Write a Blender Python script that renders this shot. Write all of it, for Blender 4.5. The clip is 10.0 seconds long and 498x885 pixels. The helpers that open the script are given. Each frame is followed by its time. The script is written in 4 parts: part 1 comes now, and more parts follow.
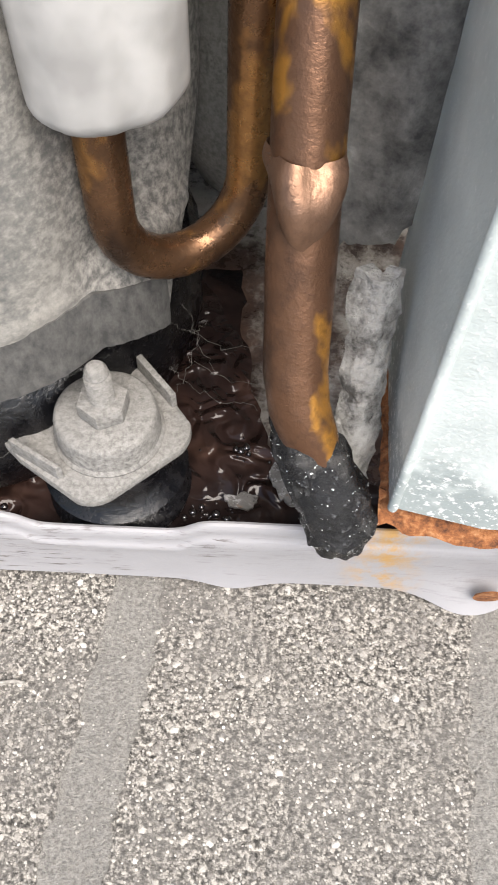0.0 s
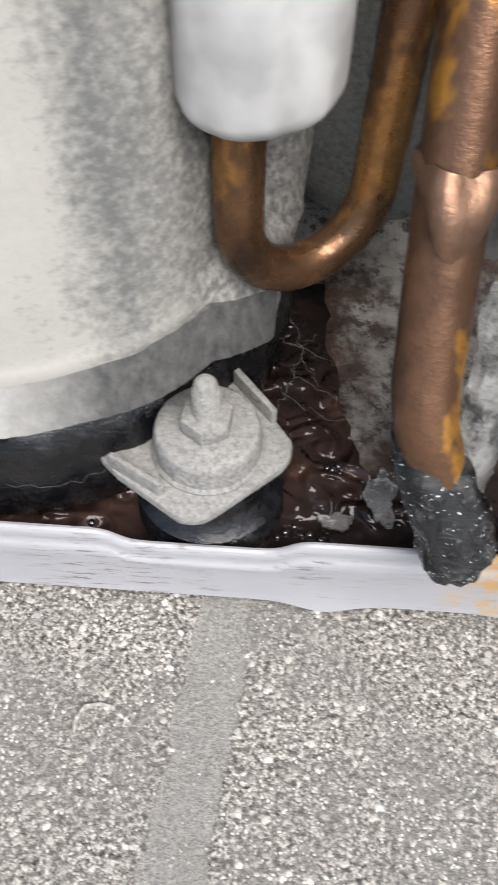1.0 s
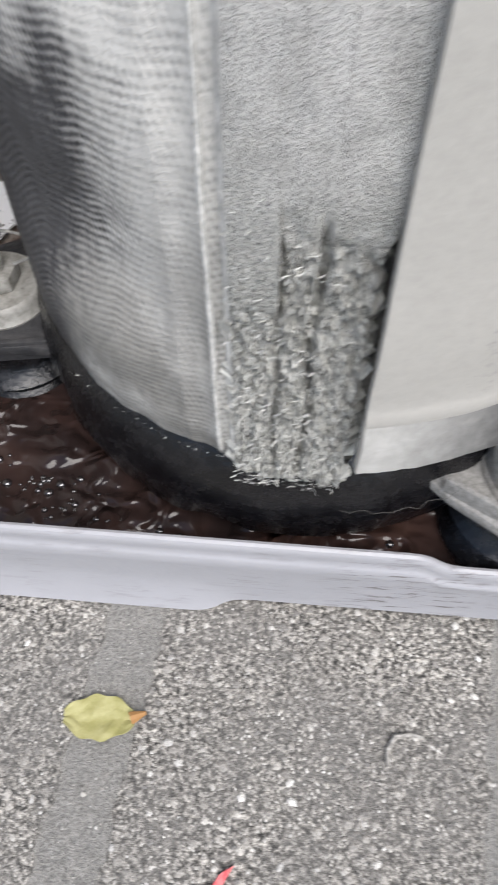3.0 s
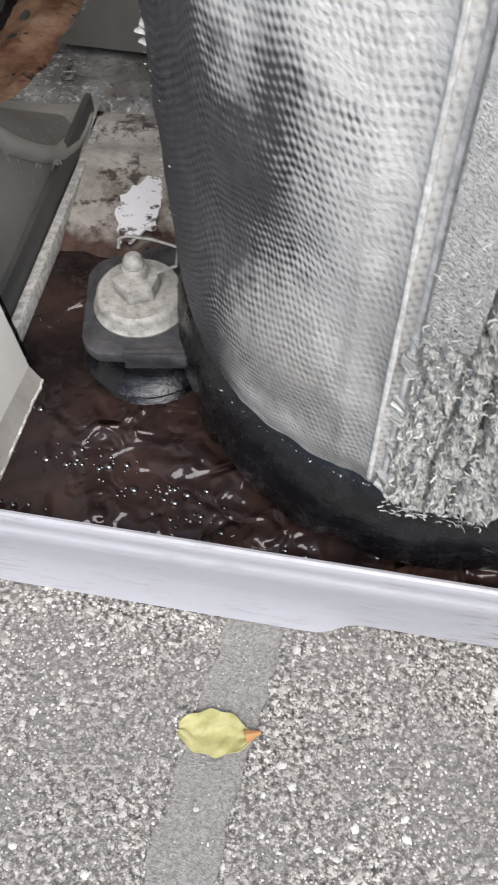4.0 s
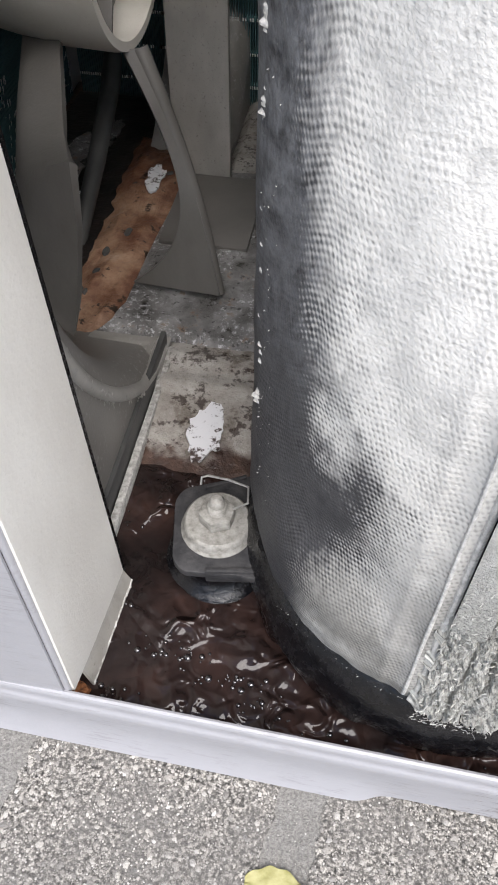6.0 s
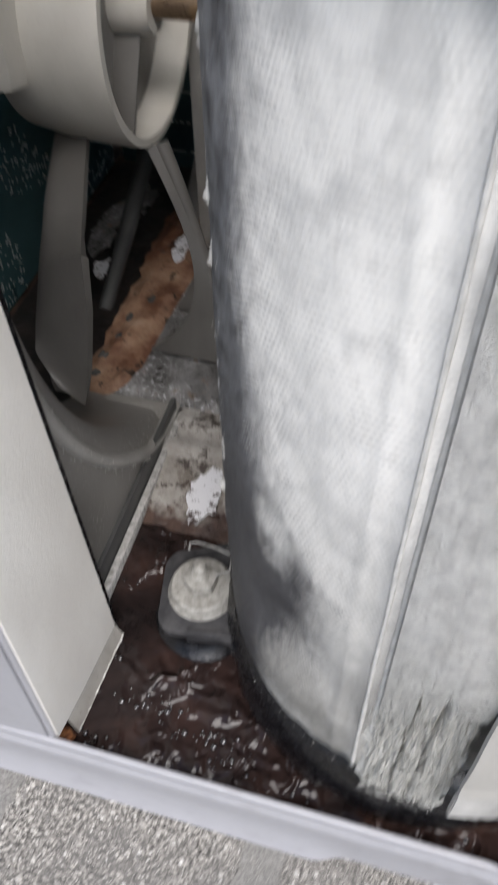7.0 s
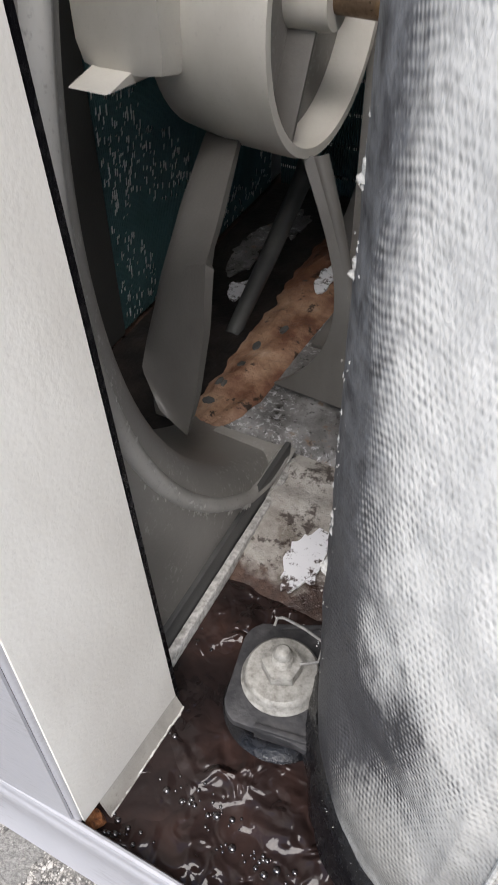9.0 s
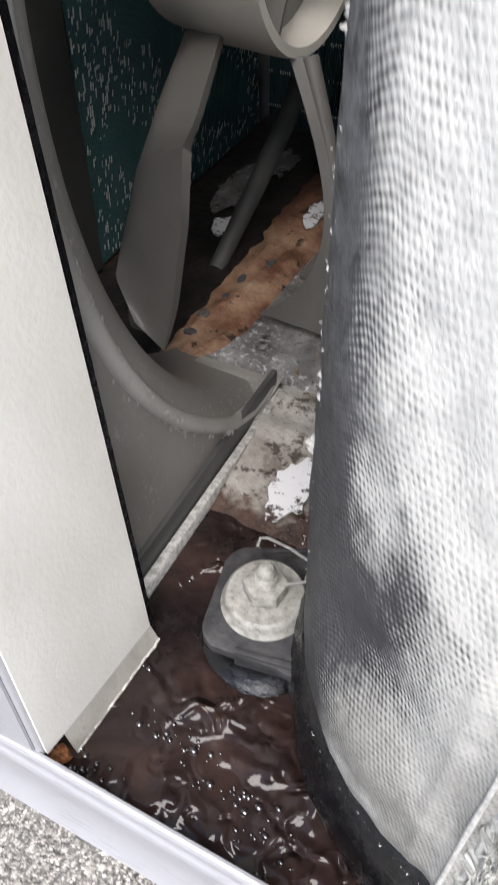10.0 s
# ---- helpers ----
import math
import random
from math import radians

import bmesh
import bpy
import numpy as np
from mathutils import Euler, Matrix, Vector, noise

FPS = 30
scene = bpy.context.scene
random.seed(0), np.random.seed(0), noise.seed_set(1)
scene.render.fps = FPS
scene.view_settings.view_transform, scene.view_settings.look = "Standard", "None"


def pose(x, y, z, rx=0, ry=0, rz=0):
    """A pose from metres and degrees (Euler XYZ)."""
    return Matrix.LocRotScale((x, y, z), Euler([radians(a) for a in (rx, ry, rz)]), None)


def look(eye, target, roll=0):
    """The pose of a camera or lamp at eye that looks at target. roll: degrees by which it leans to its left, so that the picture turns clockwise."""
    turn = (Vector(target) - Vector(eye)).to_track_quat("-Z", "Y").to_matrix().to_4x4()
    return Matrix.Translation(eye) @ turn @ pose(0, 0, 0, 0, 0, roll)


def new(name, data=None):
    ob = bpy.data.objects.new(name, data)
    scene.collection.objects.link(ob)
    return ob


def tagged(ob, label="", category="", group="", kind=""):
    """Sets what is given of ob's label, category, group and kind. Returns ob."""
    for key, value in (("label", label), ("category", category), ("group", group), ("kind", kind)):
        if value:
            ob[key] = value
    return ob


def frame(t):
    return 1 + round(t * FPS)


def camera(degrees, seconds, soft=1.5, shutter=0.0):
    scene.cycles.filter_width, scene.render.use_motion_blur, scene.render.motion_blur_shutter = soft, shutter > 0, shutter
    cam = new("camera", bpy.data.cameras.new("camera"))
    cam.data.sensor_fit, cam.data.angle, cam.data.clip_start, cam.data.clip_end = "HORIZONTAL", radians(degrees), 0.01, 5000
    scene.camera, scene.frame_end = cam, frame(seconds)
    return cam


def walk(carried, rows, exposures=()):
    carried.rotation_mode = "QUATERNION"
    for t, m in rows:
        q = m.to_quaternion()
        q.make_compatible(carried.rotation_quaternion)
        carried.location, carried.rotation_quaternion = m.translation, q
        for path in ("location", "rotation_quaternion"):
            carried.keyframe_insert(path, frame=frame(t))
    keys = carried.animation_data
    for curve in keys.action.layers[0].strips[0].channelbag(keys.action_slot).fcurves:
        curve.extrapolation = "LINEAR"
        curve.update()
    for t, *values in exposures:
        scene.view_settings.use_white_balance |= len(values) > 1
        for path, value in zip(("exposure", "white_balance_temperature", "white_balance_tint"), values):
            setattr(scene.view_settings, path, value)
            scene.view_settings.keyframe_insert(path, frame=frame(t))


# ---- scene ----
cam = camera(35.1, 10.0, soft=1.7, shutter=0.5)
PATH = [
    (0, (-0.002, -0.099, 0.228), (-0.002, 1.001, -1.443), 1.6),
    (0.5, (-0.009, -0.096, 0.224), (-0.022, 1.011, -1.442), 1.2),
    (1, (-0.026, -0.095, 0.222), (-0.06, 1.034, -1.428), 1.2),
    (1.5, (-0.049, -0.084, 0.222), (-0.029, 0.962, -1.483), 3.2),
    (2, (-0.072, -0.083, 0.224), (-0.057, 0.981, -1.47), 3.2),
    (2.5, (-0.089, -0.081, 0.223), (-0.118, 0.981, -1.472), 1.3),
    (3, (-0.106, -0.083, 0.219), (-0.184, 0.989, -1.469), -0.5),
    (3.2, (-0.114, -0.083, 0.216), (-0.214, 0.987, -1.471), -1.0),
    (4.3, (-0.131, -0.078, 0.225), (-0.364, 0.969, -1.463), -2.6),
    (4.5, (-0.134, -0.079, 0.23), (-0.355, 0.98, -1.452), -1.7),
    (5, (-0.145, -0.074, 0.265), (-0.329, 1.084, -1.355), 0.9),
    (5.5, (-0.147, -0.081, 0.291), (-0.332, 1.141, -1.282), 1.0),
    (5.7, (-0.151, -0.083, 0.296), (-0.345, 1.151, -1.265), 0.9),
    (6.8, (-0.136, -0.09, 0.314), (-0.424, 1.154, -1.225), -2.0),
    (7, (-0.126, -0.083, 0.328), (-0.474, 1.192, -1.173), -1.2),
    (7.5, (-0.115, -0.058, 0.364), (-0.627, 1.194, -1.109), 0.1),
    (8, (-0.122, -0.062, 0.354), (-0.737, 1.172, -1.095), -0.6),
    (8.5, (-0.13, -0.052, 0.317), (-0.777, 1.193, -1.108), -1.5),
    (9, (-0.137, -0.046, 0.294), (-0.794, 1.19, -1.134), -1.3),
    (9.5, (-0.137, -0.046, 0.277), (-0.782, 1.197, -1.151), -0.9),
    (10, (-0.133, -0.049, 0.258), (-0.762, 1.189, -1.181), -0.4),
]
walk(cam, [(t, look(eye, target, roll)) for t, eye, target, roll in PATH],
     [(0.0, 0.9, 7050, 11), (0.7, 0.86, 6850, 11), (1.2, 0.84, 6600, 9), (2.0, 0.58, 6500, 10), (2.6, 0.5, 6500, 10), (4.5, 0.75, 6500, 11), (5.6, 0.75, 6550, 11), (6.9, 0.55, 6500, 11), (7.5, -0.1, 6550, 11), (8.1, 0.2, 6550, 11), (8.5, 0.4, 6550, 11), (9.0, 0.72, 6550, 11), (10.0, 1.0, 6550, 11)])

# ---- light ----
world = bpy.data.worlds.new("sky")
scene.world = world
world.use_nodes = True
wn = world.node_tree
sky = wn.nodes.new("ShaderNodeTexSky")
sky.sky_type = "NISHITA"
sky.sun_disc = False
SUN_EL, SUN_AZ = 56.0, 156.0   # height, and compass bearing of the sun (0 = +y, clockwise)
sky.sun_elevation, sky.sun_rotation = radians(SUN_EL), radians(SUN_AZ)
sky.air_density, sky.dust_density = 1.0, 1.5
wn.links.new(sky.outputs[0], wn.nodes["Background"].inputs[0])
wn.nodes["Background"].inputs[1].default_value = 0.115
sun = new("sun", bpy.data.lights.new("sun", "SUN"))
sun.data.energy, sun.data.angle, sun.data.color = 3.5, radians(50.0), (1.0, 0.975, 0.95)
_s = Vector((math.sin(radians(SUN_AZ)) * math.cos(radians(SUN_EL)), math.cos(radians(SUN_AZ)) * math.cos(radians(SUN_EL)), math.sin(radians(SUN_EL))))
sun.matrix_world = look(_s * 5, (0, 0, 0))


# ---- materials ----
def ramp(nt, fac, stops):
    r = nt.nodes.new("ShaderNodeValToRGB")
    els = r.color_ramp.elements
    while len(els) < len(stops):
        els.new(0.5)
    for e, (p, c) in zip(els, stops):
        e.position, e.color = p, (*c, 1) if len(c) == 3 else c
    nt.links.new(fac, r.inputs[0])
    return r.outputs[0]


def grey(v):
    return (v, v, v)


class Mat:
    """A small wrapper round a node material."""

    def __init__(self, name, rough=0.6, metal=0.0, coords="Object"):
        self.m = bpy.data.materials.new(name)
        self.m.use_nodes = True
        self.nt = self.m.node_tree
        self.b = self.nt.nodes["Principled BSDF"]
        self.b.inputs["Roughness"].default_value = rough
        self.b.inputs["Metallic"].default_value = metal
        self.tc = self.nt.nodes.new("ShaderNodeTexCoord")
        self.co = self.tc.outputs[coords]
        self.height = None

    def link(self, a, b):
        self.nt.links.new(a, b)

    def math(self, op, a, b=0.0, c=0.0):
        n = self.nt.nodes.new("ShaderNodeMath")
        n.operation = op
        for s, v in zip(n.inputs, (a, b, c)):
            if hasattr(v, "links"):
                self.link(v, s)
            else:
                s.default_value = v
        return n.outputs[0]

    def stretch(self, sx, sy, sz):
        n = self.nt.nodes.new("ShaderNodeMapping")
        n.inputs["Scale"].default_value = (sx, sy, sz)
        self.link(self.co, n.inputs[0])
        return n.outputs[0]

    def noise(self, scale, detail=4.0, rough=0.6, co=None, distort=0.0):
        n = self.nt.nodes.new("ShaderNodeTexNoise")
        n.inputs["Scale"].default_value, n.inputs["Detail"].default_value = scale, detail
        n.inputs["Roughness"].default_value, n.inputs["Distortion"].default_value = rough, distort
        self.link(co or self.co, n.inputs["Vector"])
        return n.outputs["Fac"]

    def voronoi(self, scale, feature="F1", out="Distance", co=None):
        n = self.nt.nodes.new("ShaderNodeTexVoronoi")
        n.feature = feature
        n.inputs["Scale"].default_value = scale
        self.link(co or self.co, n.inputs["Vector"])
        return n.outputs[out]

    def axis(self, k, co=None):
        n = self.nt.nodes.new("ShaderNodeSeparateXYZ")
        self.link(co or self.co, n.inputs[0])
        return n.outputs[k]

    def span(self, v, lo, hi, a=0.0, b=1.0):
        n = self.nt.nodes.new("ShaderNodeMapRange")
        self.link(v, n.inputs[0])
        for i, x in enumerate((lo, hi, a, b)):
            n.inputs[i + 1].default_value = x
        return n.outputs[0]

    def mix(self, fac, a, b):
        n = self.nt.nodes.new("ShaderNodeMix")
        n.data_type = "RGBA"
        for s, v in ((n.inputs[0], fac), (n.inputs[6], a), (n.inputs[7], b)):
            if hasattr(v, "links"):
                self.link(v, s)
            elif isinstance(v, (int, float)):
                s.default_value = v
            else:
                s.default_value = (*v, 1)
        return n.outputs[2]

    def ramp(self, fac, *stops):
        return ramp(self.nt, fac, stops)

    def island(self):
        return self.nt.nodes.new("ShaderNodeNewGeometry").outputs["Random Per Island"]

    def piece(self):
        return self.nt.nodes.new("ShaderNodeObjectInfo").outputs["Random"]

    def colour(self, c):
        if hasattr(c, "links"):
            self.link(c, self.b.inputs["Base Color"])
        else:
            self.b.inputs["Base Color"].default_value = (*c, 1)
        return self

    def rough(self, v):
        self.link(v, self.b.inputs["Roughness"])
        return self

    def bump(self, h, distance, strength=1.0):
        n = self.nt.nodes.new("ShaderNodeBump")
        n.inputs["Strength"].default_value, n.inputs["Distance"].default_value = strength, distance
        self.link(h, n.inputs["Height"])
        if self.height:
            self.link(self.height, n.inputs["Normal"])
        self.height = n.outputs[0]
        self.link(self.height, self.b.inputs["Normal"])
        return self

    def coat(self, w, r=0.05):
        self.b.inputs["Coat Weight"].default_value, self.b.inputs["Coat Roughness"].default_value = w, r
        return self


# exposed-aggregate paver: grey-brown cement between pebbles
m_paver = Mat("paver_cement", 0.9)
_g = m_paver.noise(620, 4, 0.7)
_s1 = m_paver.noise(18, 6, 0.75)
_c = m_paver.ramp(_g, (0.38, (0.022, 0.021, 0.019)), (0.5, (0.15, 0.14, 0.126)), (0.62, (0.54, 0.51, 0.46)))
m_paver.colour(m_paver.mix(m_paver.math("MULTIPLY", m_paver.ramp(_s1, (0.42, grey(0)), (0.6, grey(1))), 0.75), _c, (0.15, 0.142, 0.132)))
m_paver.bump(m_paver.noise(1400, 2), 0.0006).bump(m_paver.voronoi(420), 0.0005)
# joint filler, smoother sandy cement
m_joint = Mat("joint_cement", 0.92)
_g = m_joint.noise(1100, 4, 0.7)
m_joint.colour(m_joint.mix(m_joint.noise(30, 3), m_joint.ramp(_g, (0.36, (0.10, 0.096, 0.09)), (0.63, (0.40, 0.385, 0.355))), (0.22, 0.212, 0.197)))
m_joint.bump(_g, 0.0010)
# pebbles
m_pebble = Mat("pebble", 0.75)
_i = m_pebble.island()
_c = m_pebble.ramp(_i, (0.0, (0.035, 0.033, 0.031)), (0.3, (0.15, 0.138, 0.122)), (0.55, (0.36, 0.335, 0.295)), (0.8, (0.52, 0.49, 0.44)), (0.93, (0.64, 0.61, 0.56)), (1.0, (0.85, 0.83, 0.79)))
_c = m_pebble.mix(m_pebble.ramp(m_pebble.noise(26, 4, 0.65), (0.42, grey(0)), (0.62, grey(0.75))), _c, (0.15, 0.138, 0.124))
m_pebble.colour(m_pebble.mix(0.35, _c, m_pebble.ramp(m_pebble.noise(1800, 2), (0.3, (0.1, 0.095, 0.09)), (0.7, (0.55, 0.53, 0.5)))))
m_pebble.bump(m_pebble.noise(2500, 2), 0.0002)

# white painted steel of the lip, scuffed and stained
m_lip = Mat("white_painted_steel", 0.38)
_st = m_lip.stretch(14, 60, 130)
_scr = m_lip.ramp(m_lip.noise(6, 5, 0.7, _st), (0.54, grey(0)), (0.62, grey(1)))
_band = m_lip.ramp(m_lip.noise(1.2, 3, 0.6, m_lip.stretch(28, 1, 30)), (0.44, grey(0)), (0.58, grey(1)))
_zone = m_lip.span(m_lip.math("ABSOLUTE", m_lip.math("ADD", m_lip.axis(0), 0.042)), 0.03, 0.05, 1.0, 0.22)
_dirt = m_lip.math("MULTIPLY", m_lip.math("MULTIPLY", _scr, _band), _zone)
_c = m_lip.mix(m_lip.math("MULTIPLY", m_lip.noise(60, 4), 0.35), (0.35, 0.348, 0.368), (0.27, 0.268, 0.278))
_c = m_lip.mix(m_lip.math("MULTIPLY", m_lip.span(m_lip.math("ABSOLUTE", m_lip.math("SUBTRACT", m_lip.axis(0), 0.038)), 0.0, 0.014, 1.0, 0.0), m_lip.span(m_lip.noise(150, 4, 0.7), 0.42, 0.6)), _c, (0.45, 0.27, 0.10))
m_lip.colour(m_lip.mix(m_lip.math("MULTIPLY", _dirt, 0.95), _c, (0.06, 0.045, 0.035)))
m_lip.bump(m_lip.noise(160, 3), 0.0003)
# pan floor: brown silt in front, peeling pale paint on the raised rear
m_pan = Mat("dirty_pan_steel", 0.45)
_n1, _n2 = m_pan.noise(45, 6, 0.7), m_pan.noise(160, 5, 0.7)
_silt = m_pan.ramp(_n1, (0.34, (0.02, 0.013, 0.011)), (0.5, (0.06, 0.036, 0.028)), (0.68, (0.14, 0.085, 0.06)))
_pale = m_pan.ramp(_n1, (0.30, (0.12, 0.098, 0.08)), (0.46, (0.29, 0.265, 0.235)), (0.68, (0.48, 0.46, 0.425)))
_pale = m_pan.mix(m_pan.ramp(m_pan.noise(130, 5, 0.75), (0.53, grey(0)), (0.6, grey(0.9))), _pale, (0.05, 0.036, 0.03))
_edge = m_pan.math("ADD", m_pan.axis(1), m_pan.math("MULTIPLY", m_pan.math("SUBTRACT", m_pan.noise(38, 4, 0.6), 0.5), 0.045))
_far = m_pan.math("MULTIPLY", m_pan.span(_edge, 0.125, 0.132), m_pan.span(m_pan.axis(0), -0.246, -0.240))
_right = m_pan.math("MULTIPLY", m_pan.span(_edge, 0.040, 0.050), m_pan.span(m_pan.math("ADD", m_pan.axis(0), m_pan.math("MULTIPLY", m_pan.math("SUBTRACT", _n2, 0.5), 0.03)), -0.004, 0.004))
_bare = m_pan.math("MAXIMUM", _far, m_pan.math("MULTIPLY", _right, m_pan.span(m_pan.noise(70, 4, 0.7), 0.40, 0.56, 0.1, 0.95)))
m_pan.colour(m_pan.mix(_bare, _silt, _pale))
m_pan.rough(m_pan.span(_n1, 0.3, 0.7, 0.16, 0.5)).bump(_n2, 0.0009).bump(m_pan.noise(500, 3), 0.0003)
# muddy water
m_water = Mat("muddy_water", 0.03)
_n1 = m_water.noise(26, 4, 0.6, distort=0.5)
_n2 = m_water.noise(120, 4, 0.6)
_c = m_water.ramp(_n1, (0.33, (0.008, 0.006, 0.006)), (0.48, (0.020, 0.013, 0.012)), (0.6, (0.036, 0.021, 0.018)), (0.74, (0.085, 0.046, 0.034)))
m_water.colour(m_water.mix(m_water.ramp(_n2, (0.55, grey(0)), (0.75, grey(0.4))), _c, (0.04, 0.03, 0.028)))
m_water.b.inputs["IOR"].default_value = 1.36
m_water.b.inputs["Specular IOR Level"].default_value = 0.55
_calm = m_water.span(m_water.noise(26, 2, 0.5), 0.44, 0.58, 0.12, 1.0)
m_water.bump(m_water.math("MULTIPLY", m_water.noise(115, 1, 0.3, distort=0.9), _calm), 0.0078).bump(m_water.noise(260, 2, 0.5), 0.00025)
m_bubble = Mat("clear_bubble", 0.02)
m_bubble.colour((0.015, 0.012, 0.012))
m_bubble.coat(1.0, 0.02)
m_bubble.b.inputs["Coat IOR"].default_value = 1.9
# tan sludge
m_sludge = Mat("rusty_sludge", 0.4)
_n1, _n2 = m_sludge.noise(30, 5, 0.65), m_sludge.noise(95, 5, 0.7)
_c = m_sludge.ramp(_n1, (0.3, (0.055, 0.022, 0.014)), (0.46, (0.17, 0.080, 0.048)), (0.6, (0.36, 0.225, 0.145)), (0.78, (0.55, 0.43, 0.33)))
m_sludge.colour(m_sludge.mix(m_sludge.ramp(_n2, (0.6, grey(0)), (0.64, grey(1))), _c, (0.03, 0.018, 0.012)))
m_sludge.bump(_n2, 0.002)
# near-black floor colour, the shade behind the cover painted in
m_shadefloor = Mat("black_floor_shade", 0.3)
m_shadefloor.colour(m_shadefloor.ramp(m_shadefloor.noise(80, 4), (0.35, (0.008, 0.007, 0.007)), (0.7, (0.035, 0.028, 0.025)))).bump(m_shadefloor.noise(160, 3), 0.0008)
# white of the peeling paint, also used for a painted sky reflection
m_flakeshine = Mat("white_flake_and_reflection", 0.3)
m_flakeshine.colour(m_flakeshine.mix(m_flakeshine.ramp(m_flakeshine.noise(170, 5, 0.75), (0.52, grey(0)), (0.6, grey(1))), (0.78, 0.78, 0.8), (0.07, 0.05, 0.045)))

# copper, tarnished brown with golden patches
def copper(name, patch, base, dark, rough):
    m = Mat(name, rough, 0.75)
    n1, n2 = m.noise(38, 4, 0.55, m.stretch(1, 1, 0.6)), m.noise(260, 4, 0.7)
    c = m.ramp(n1, (0.34, dark), (0.46, base), (0.53, base), (0.57, patch), (0.68, patch), (0.74, base))
    m.colour(m.mix(m.ramp(n2, (0.5, grey(0)), (0.8, grey(0.7))), c, dark))
    m.rough(m.span(n2, 0.3, 0.7, rough - 0.08, rough + 0.22)).bump(n2, 0.0003)
    return m
m_copper = copper("tarnished_copper", (0.36, 0.18, 0.065), (0.17, 0.09, 0.048), (0.05, 0.028, 0.018), 0.24)
m_thick = copper("stained_copper", (0.52, 0.25, 0.055), (0.17, 0.088, 0.052), (0.05, 0.03, 0.022), 0.36)
m_solder = copper("brazed_collar", (0.36, 0.21, 0.14), (0.25, 0.145, 0.095), (0.10, 0.055, 0.035), 0.34)
m_brass = copper("bronze_shaft", (0.45, 0.30, 0.17), (0.30, 0.21, 0.14), (0.12, 0.08, 0.05), 0.3)

# woven jacket fabric; uv in metres round and up
m_cloth = Mat("woven_jacket", 0.8, coords="UV")
_u, _v = m_cloth.axis(0), m_cloth.axis(1)
_P = 2 * math.pi / 0.0014
_wob = m_cloth.math("MULTIPLY", m_cloth.math("SUBTRACT", m_cloth.noise(110, 3), 0.5), 0.0018)
_uu = m_cloth.math("ADD", m_cloth.math("ADD", _u, m_cloth.math("MULTIPLY", _v, 0.42)), _wob)
_vv = m_cloth.math("ADD", m_cloth.math("SUBTRACT", _v, m_cloth.math("MULTIPLY", _u, 0.12)), _wob)
_a = m_cloth.math("SINE", m_cloth.math("MULTIPLY", _uu, _P))
_b = m_cloth.math("SINE", m_cloth.math("MULTIPLY", _vv, _P * 0.78))
_amp = m_cloth.math("MULTIPLY", m_cloth.span(_v, 0.11, 0.26, 0.60, 0.30), m_cloth.span(m_cloth.noise(70, 4, 0.65), 0.34, 0.62, 0.25, 1.35))
_w = m_cloth.math("ADD", m_cloth.math("MULTIPLY", m_cloth.math("ADD", m_cloth.math("MULTIPLY", m_cloth.math("MULTIPLY", m_cloth.math("ADD", _a, _b), 0.62), _amp), 1.0), 0.5), m_cloth.math("MULTIPLY", m_cloth.math("SUBTRACT", m_cloth.noise(420, 3, 0.6, m_cloth.stretch(1, 0.5, 1)), 0.5), 0.7))
_big = m_cloth.noise(30, 5, 0.65, m_cloth.stretch(1, 0.6, 1))
_fine = m_cloth.noise(900, 3)
# dust lies to the right of a ragged edge; left of it the black weave shows
_edge = m_cloth.ramp(m_cloth.span(_v, 0.0, 0.34), (0.19, grey(0.36)), (0.29, grey(0.50)), (0.38, grey(0.62)), (0.46, grey(0.68)), (0.515, grey(0.42)), (0.62, grey(0.37)), (0.95, grey(0.31)))
_ang = m_cloth.span(_u, -0.2206, -0.1379, 0.0, 1.0)
_isl = m_cloth.math("SQRT", m_cloth.math("ADD", m_cloth.math("POWER", m_cloth.math("MULTIPLY", m_cloth.math("SUBTRACT", _ang, 0.46), 8.0), 2.0), m_cloth.math("POWER", m_cloth.math("MULTIPLY", m_cloth.math("SUBTRACT", _v, 0.157), 62.0), 2.0)))
_isl = m_cloth.span(_isl, 0.5, 1.2, 0.22, 0.0)
_bare = m_cloth.math("SUBTRACT", m_cloth.math("SUBTRACT", _edge, _ang), _isl)
_bare = m_cloth.math("ADD", m_cloth.math("ADD", _bare, m_cloth.math("MULTIPLY", m_cloth.math("SUBTRACT", 0.5, _big), 0.45)), m_cloth.math("MULTIPLY", m_cloth.math("SUBTRACT", 0.5, _w), 0.22))
_dustk = m_cloth.ramp(m_cloth.math("ADD", _bare, 0.5), (0.40, grey(1)), (0.56, grey(0)))
_dustc = m_cloth.mix(m_cloth.ramp(_w, (0.12, grey(0)), (0.5, grey(1))), (0.40, 0.392, 0.375), (0.74, 0.725, 0.69))
_dustc = m_cloth.mix(m_cloth.ramp(m_cloth.noise(55, 4, 0.6), (0.5, grey(0)), (0.66, grey(0.6))), _dustc, (0.36, 0.36, 0.355))
_dustc = m_cloth.mix(m_cloth.math("MULTIPLY", m_cloth.span(_v, 0.09, 0.21, 1.0, 0.0), m_cloth.span(_big, 0.36, 0.56, 0.55, 1.0)), _dustc, m_cloth.mix(_w, (0.06, 0.058, 0.053), (0.30, 0.29, 0.265)))
_barec = m_cloth.mix(_w, (0.012, 0.012, 0.014), (0.105, 0.104, 0.108))
_barec = m_cloth.mix(m_cloth.math("MULTIPLY", m_cloth.span(_v, 0.15, 0.22, 0.0, 0.9), m_cloth.span(m_cloth.noise(160, 5, 0.7), 0.35, 0.6)), _barec, (0.20, 0.205, 0.215))
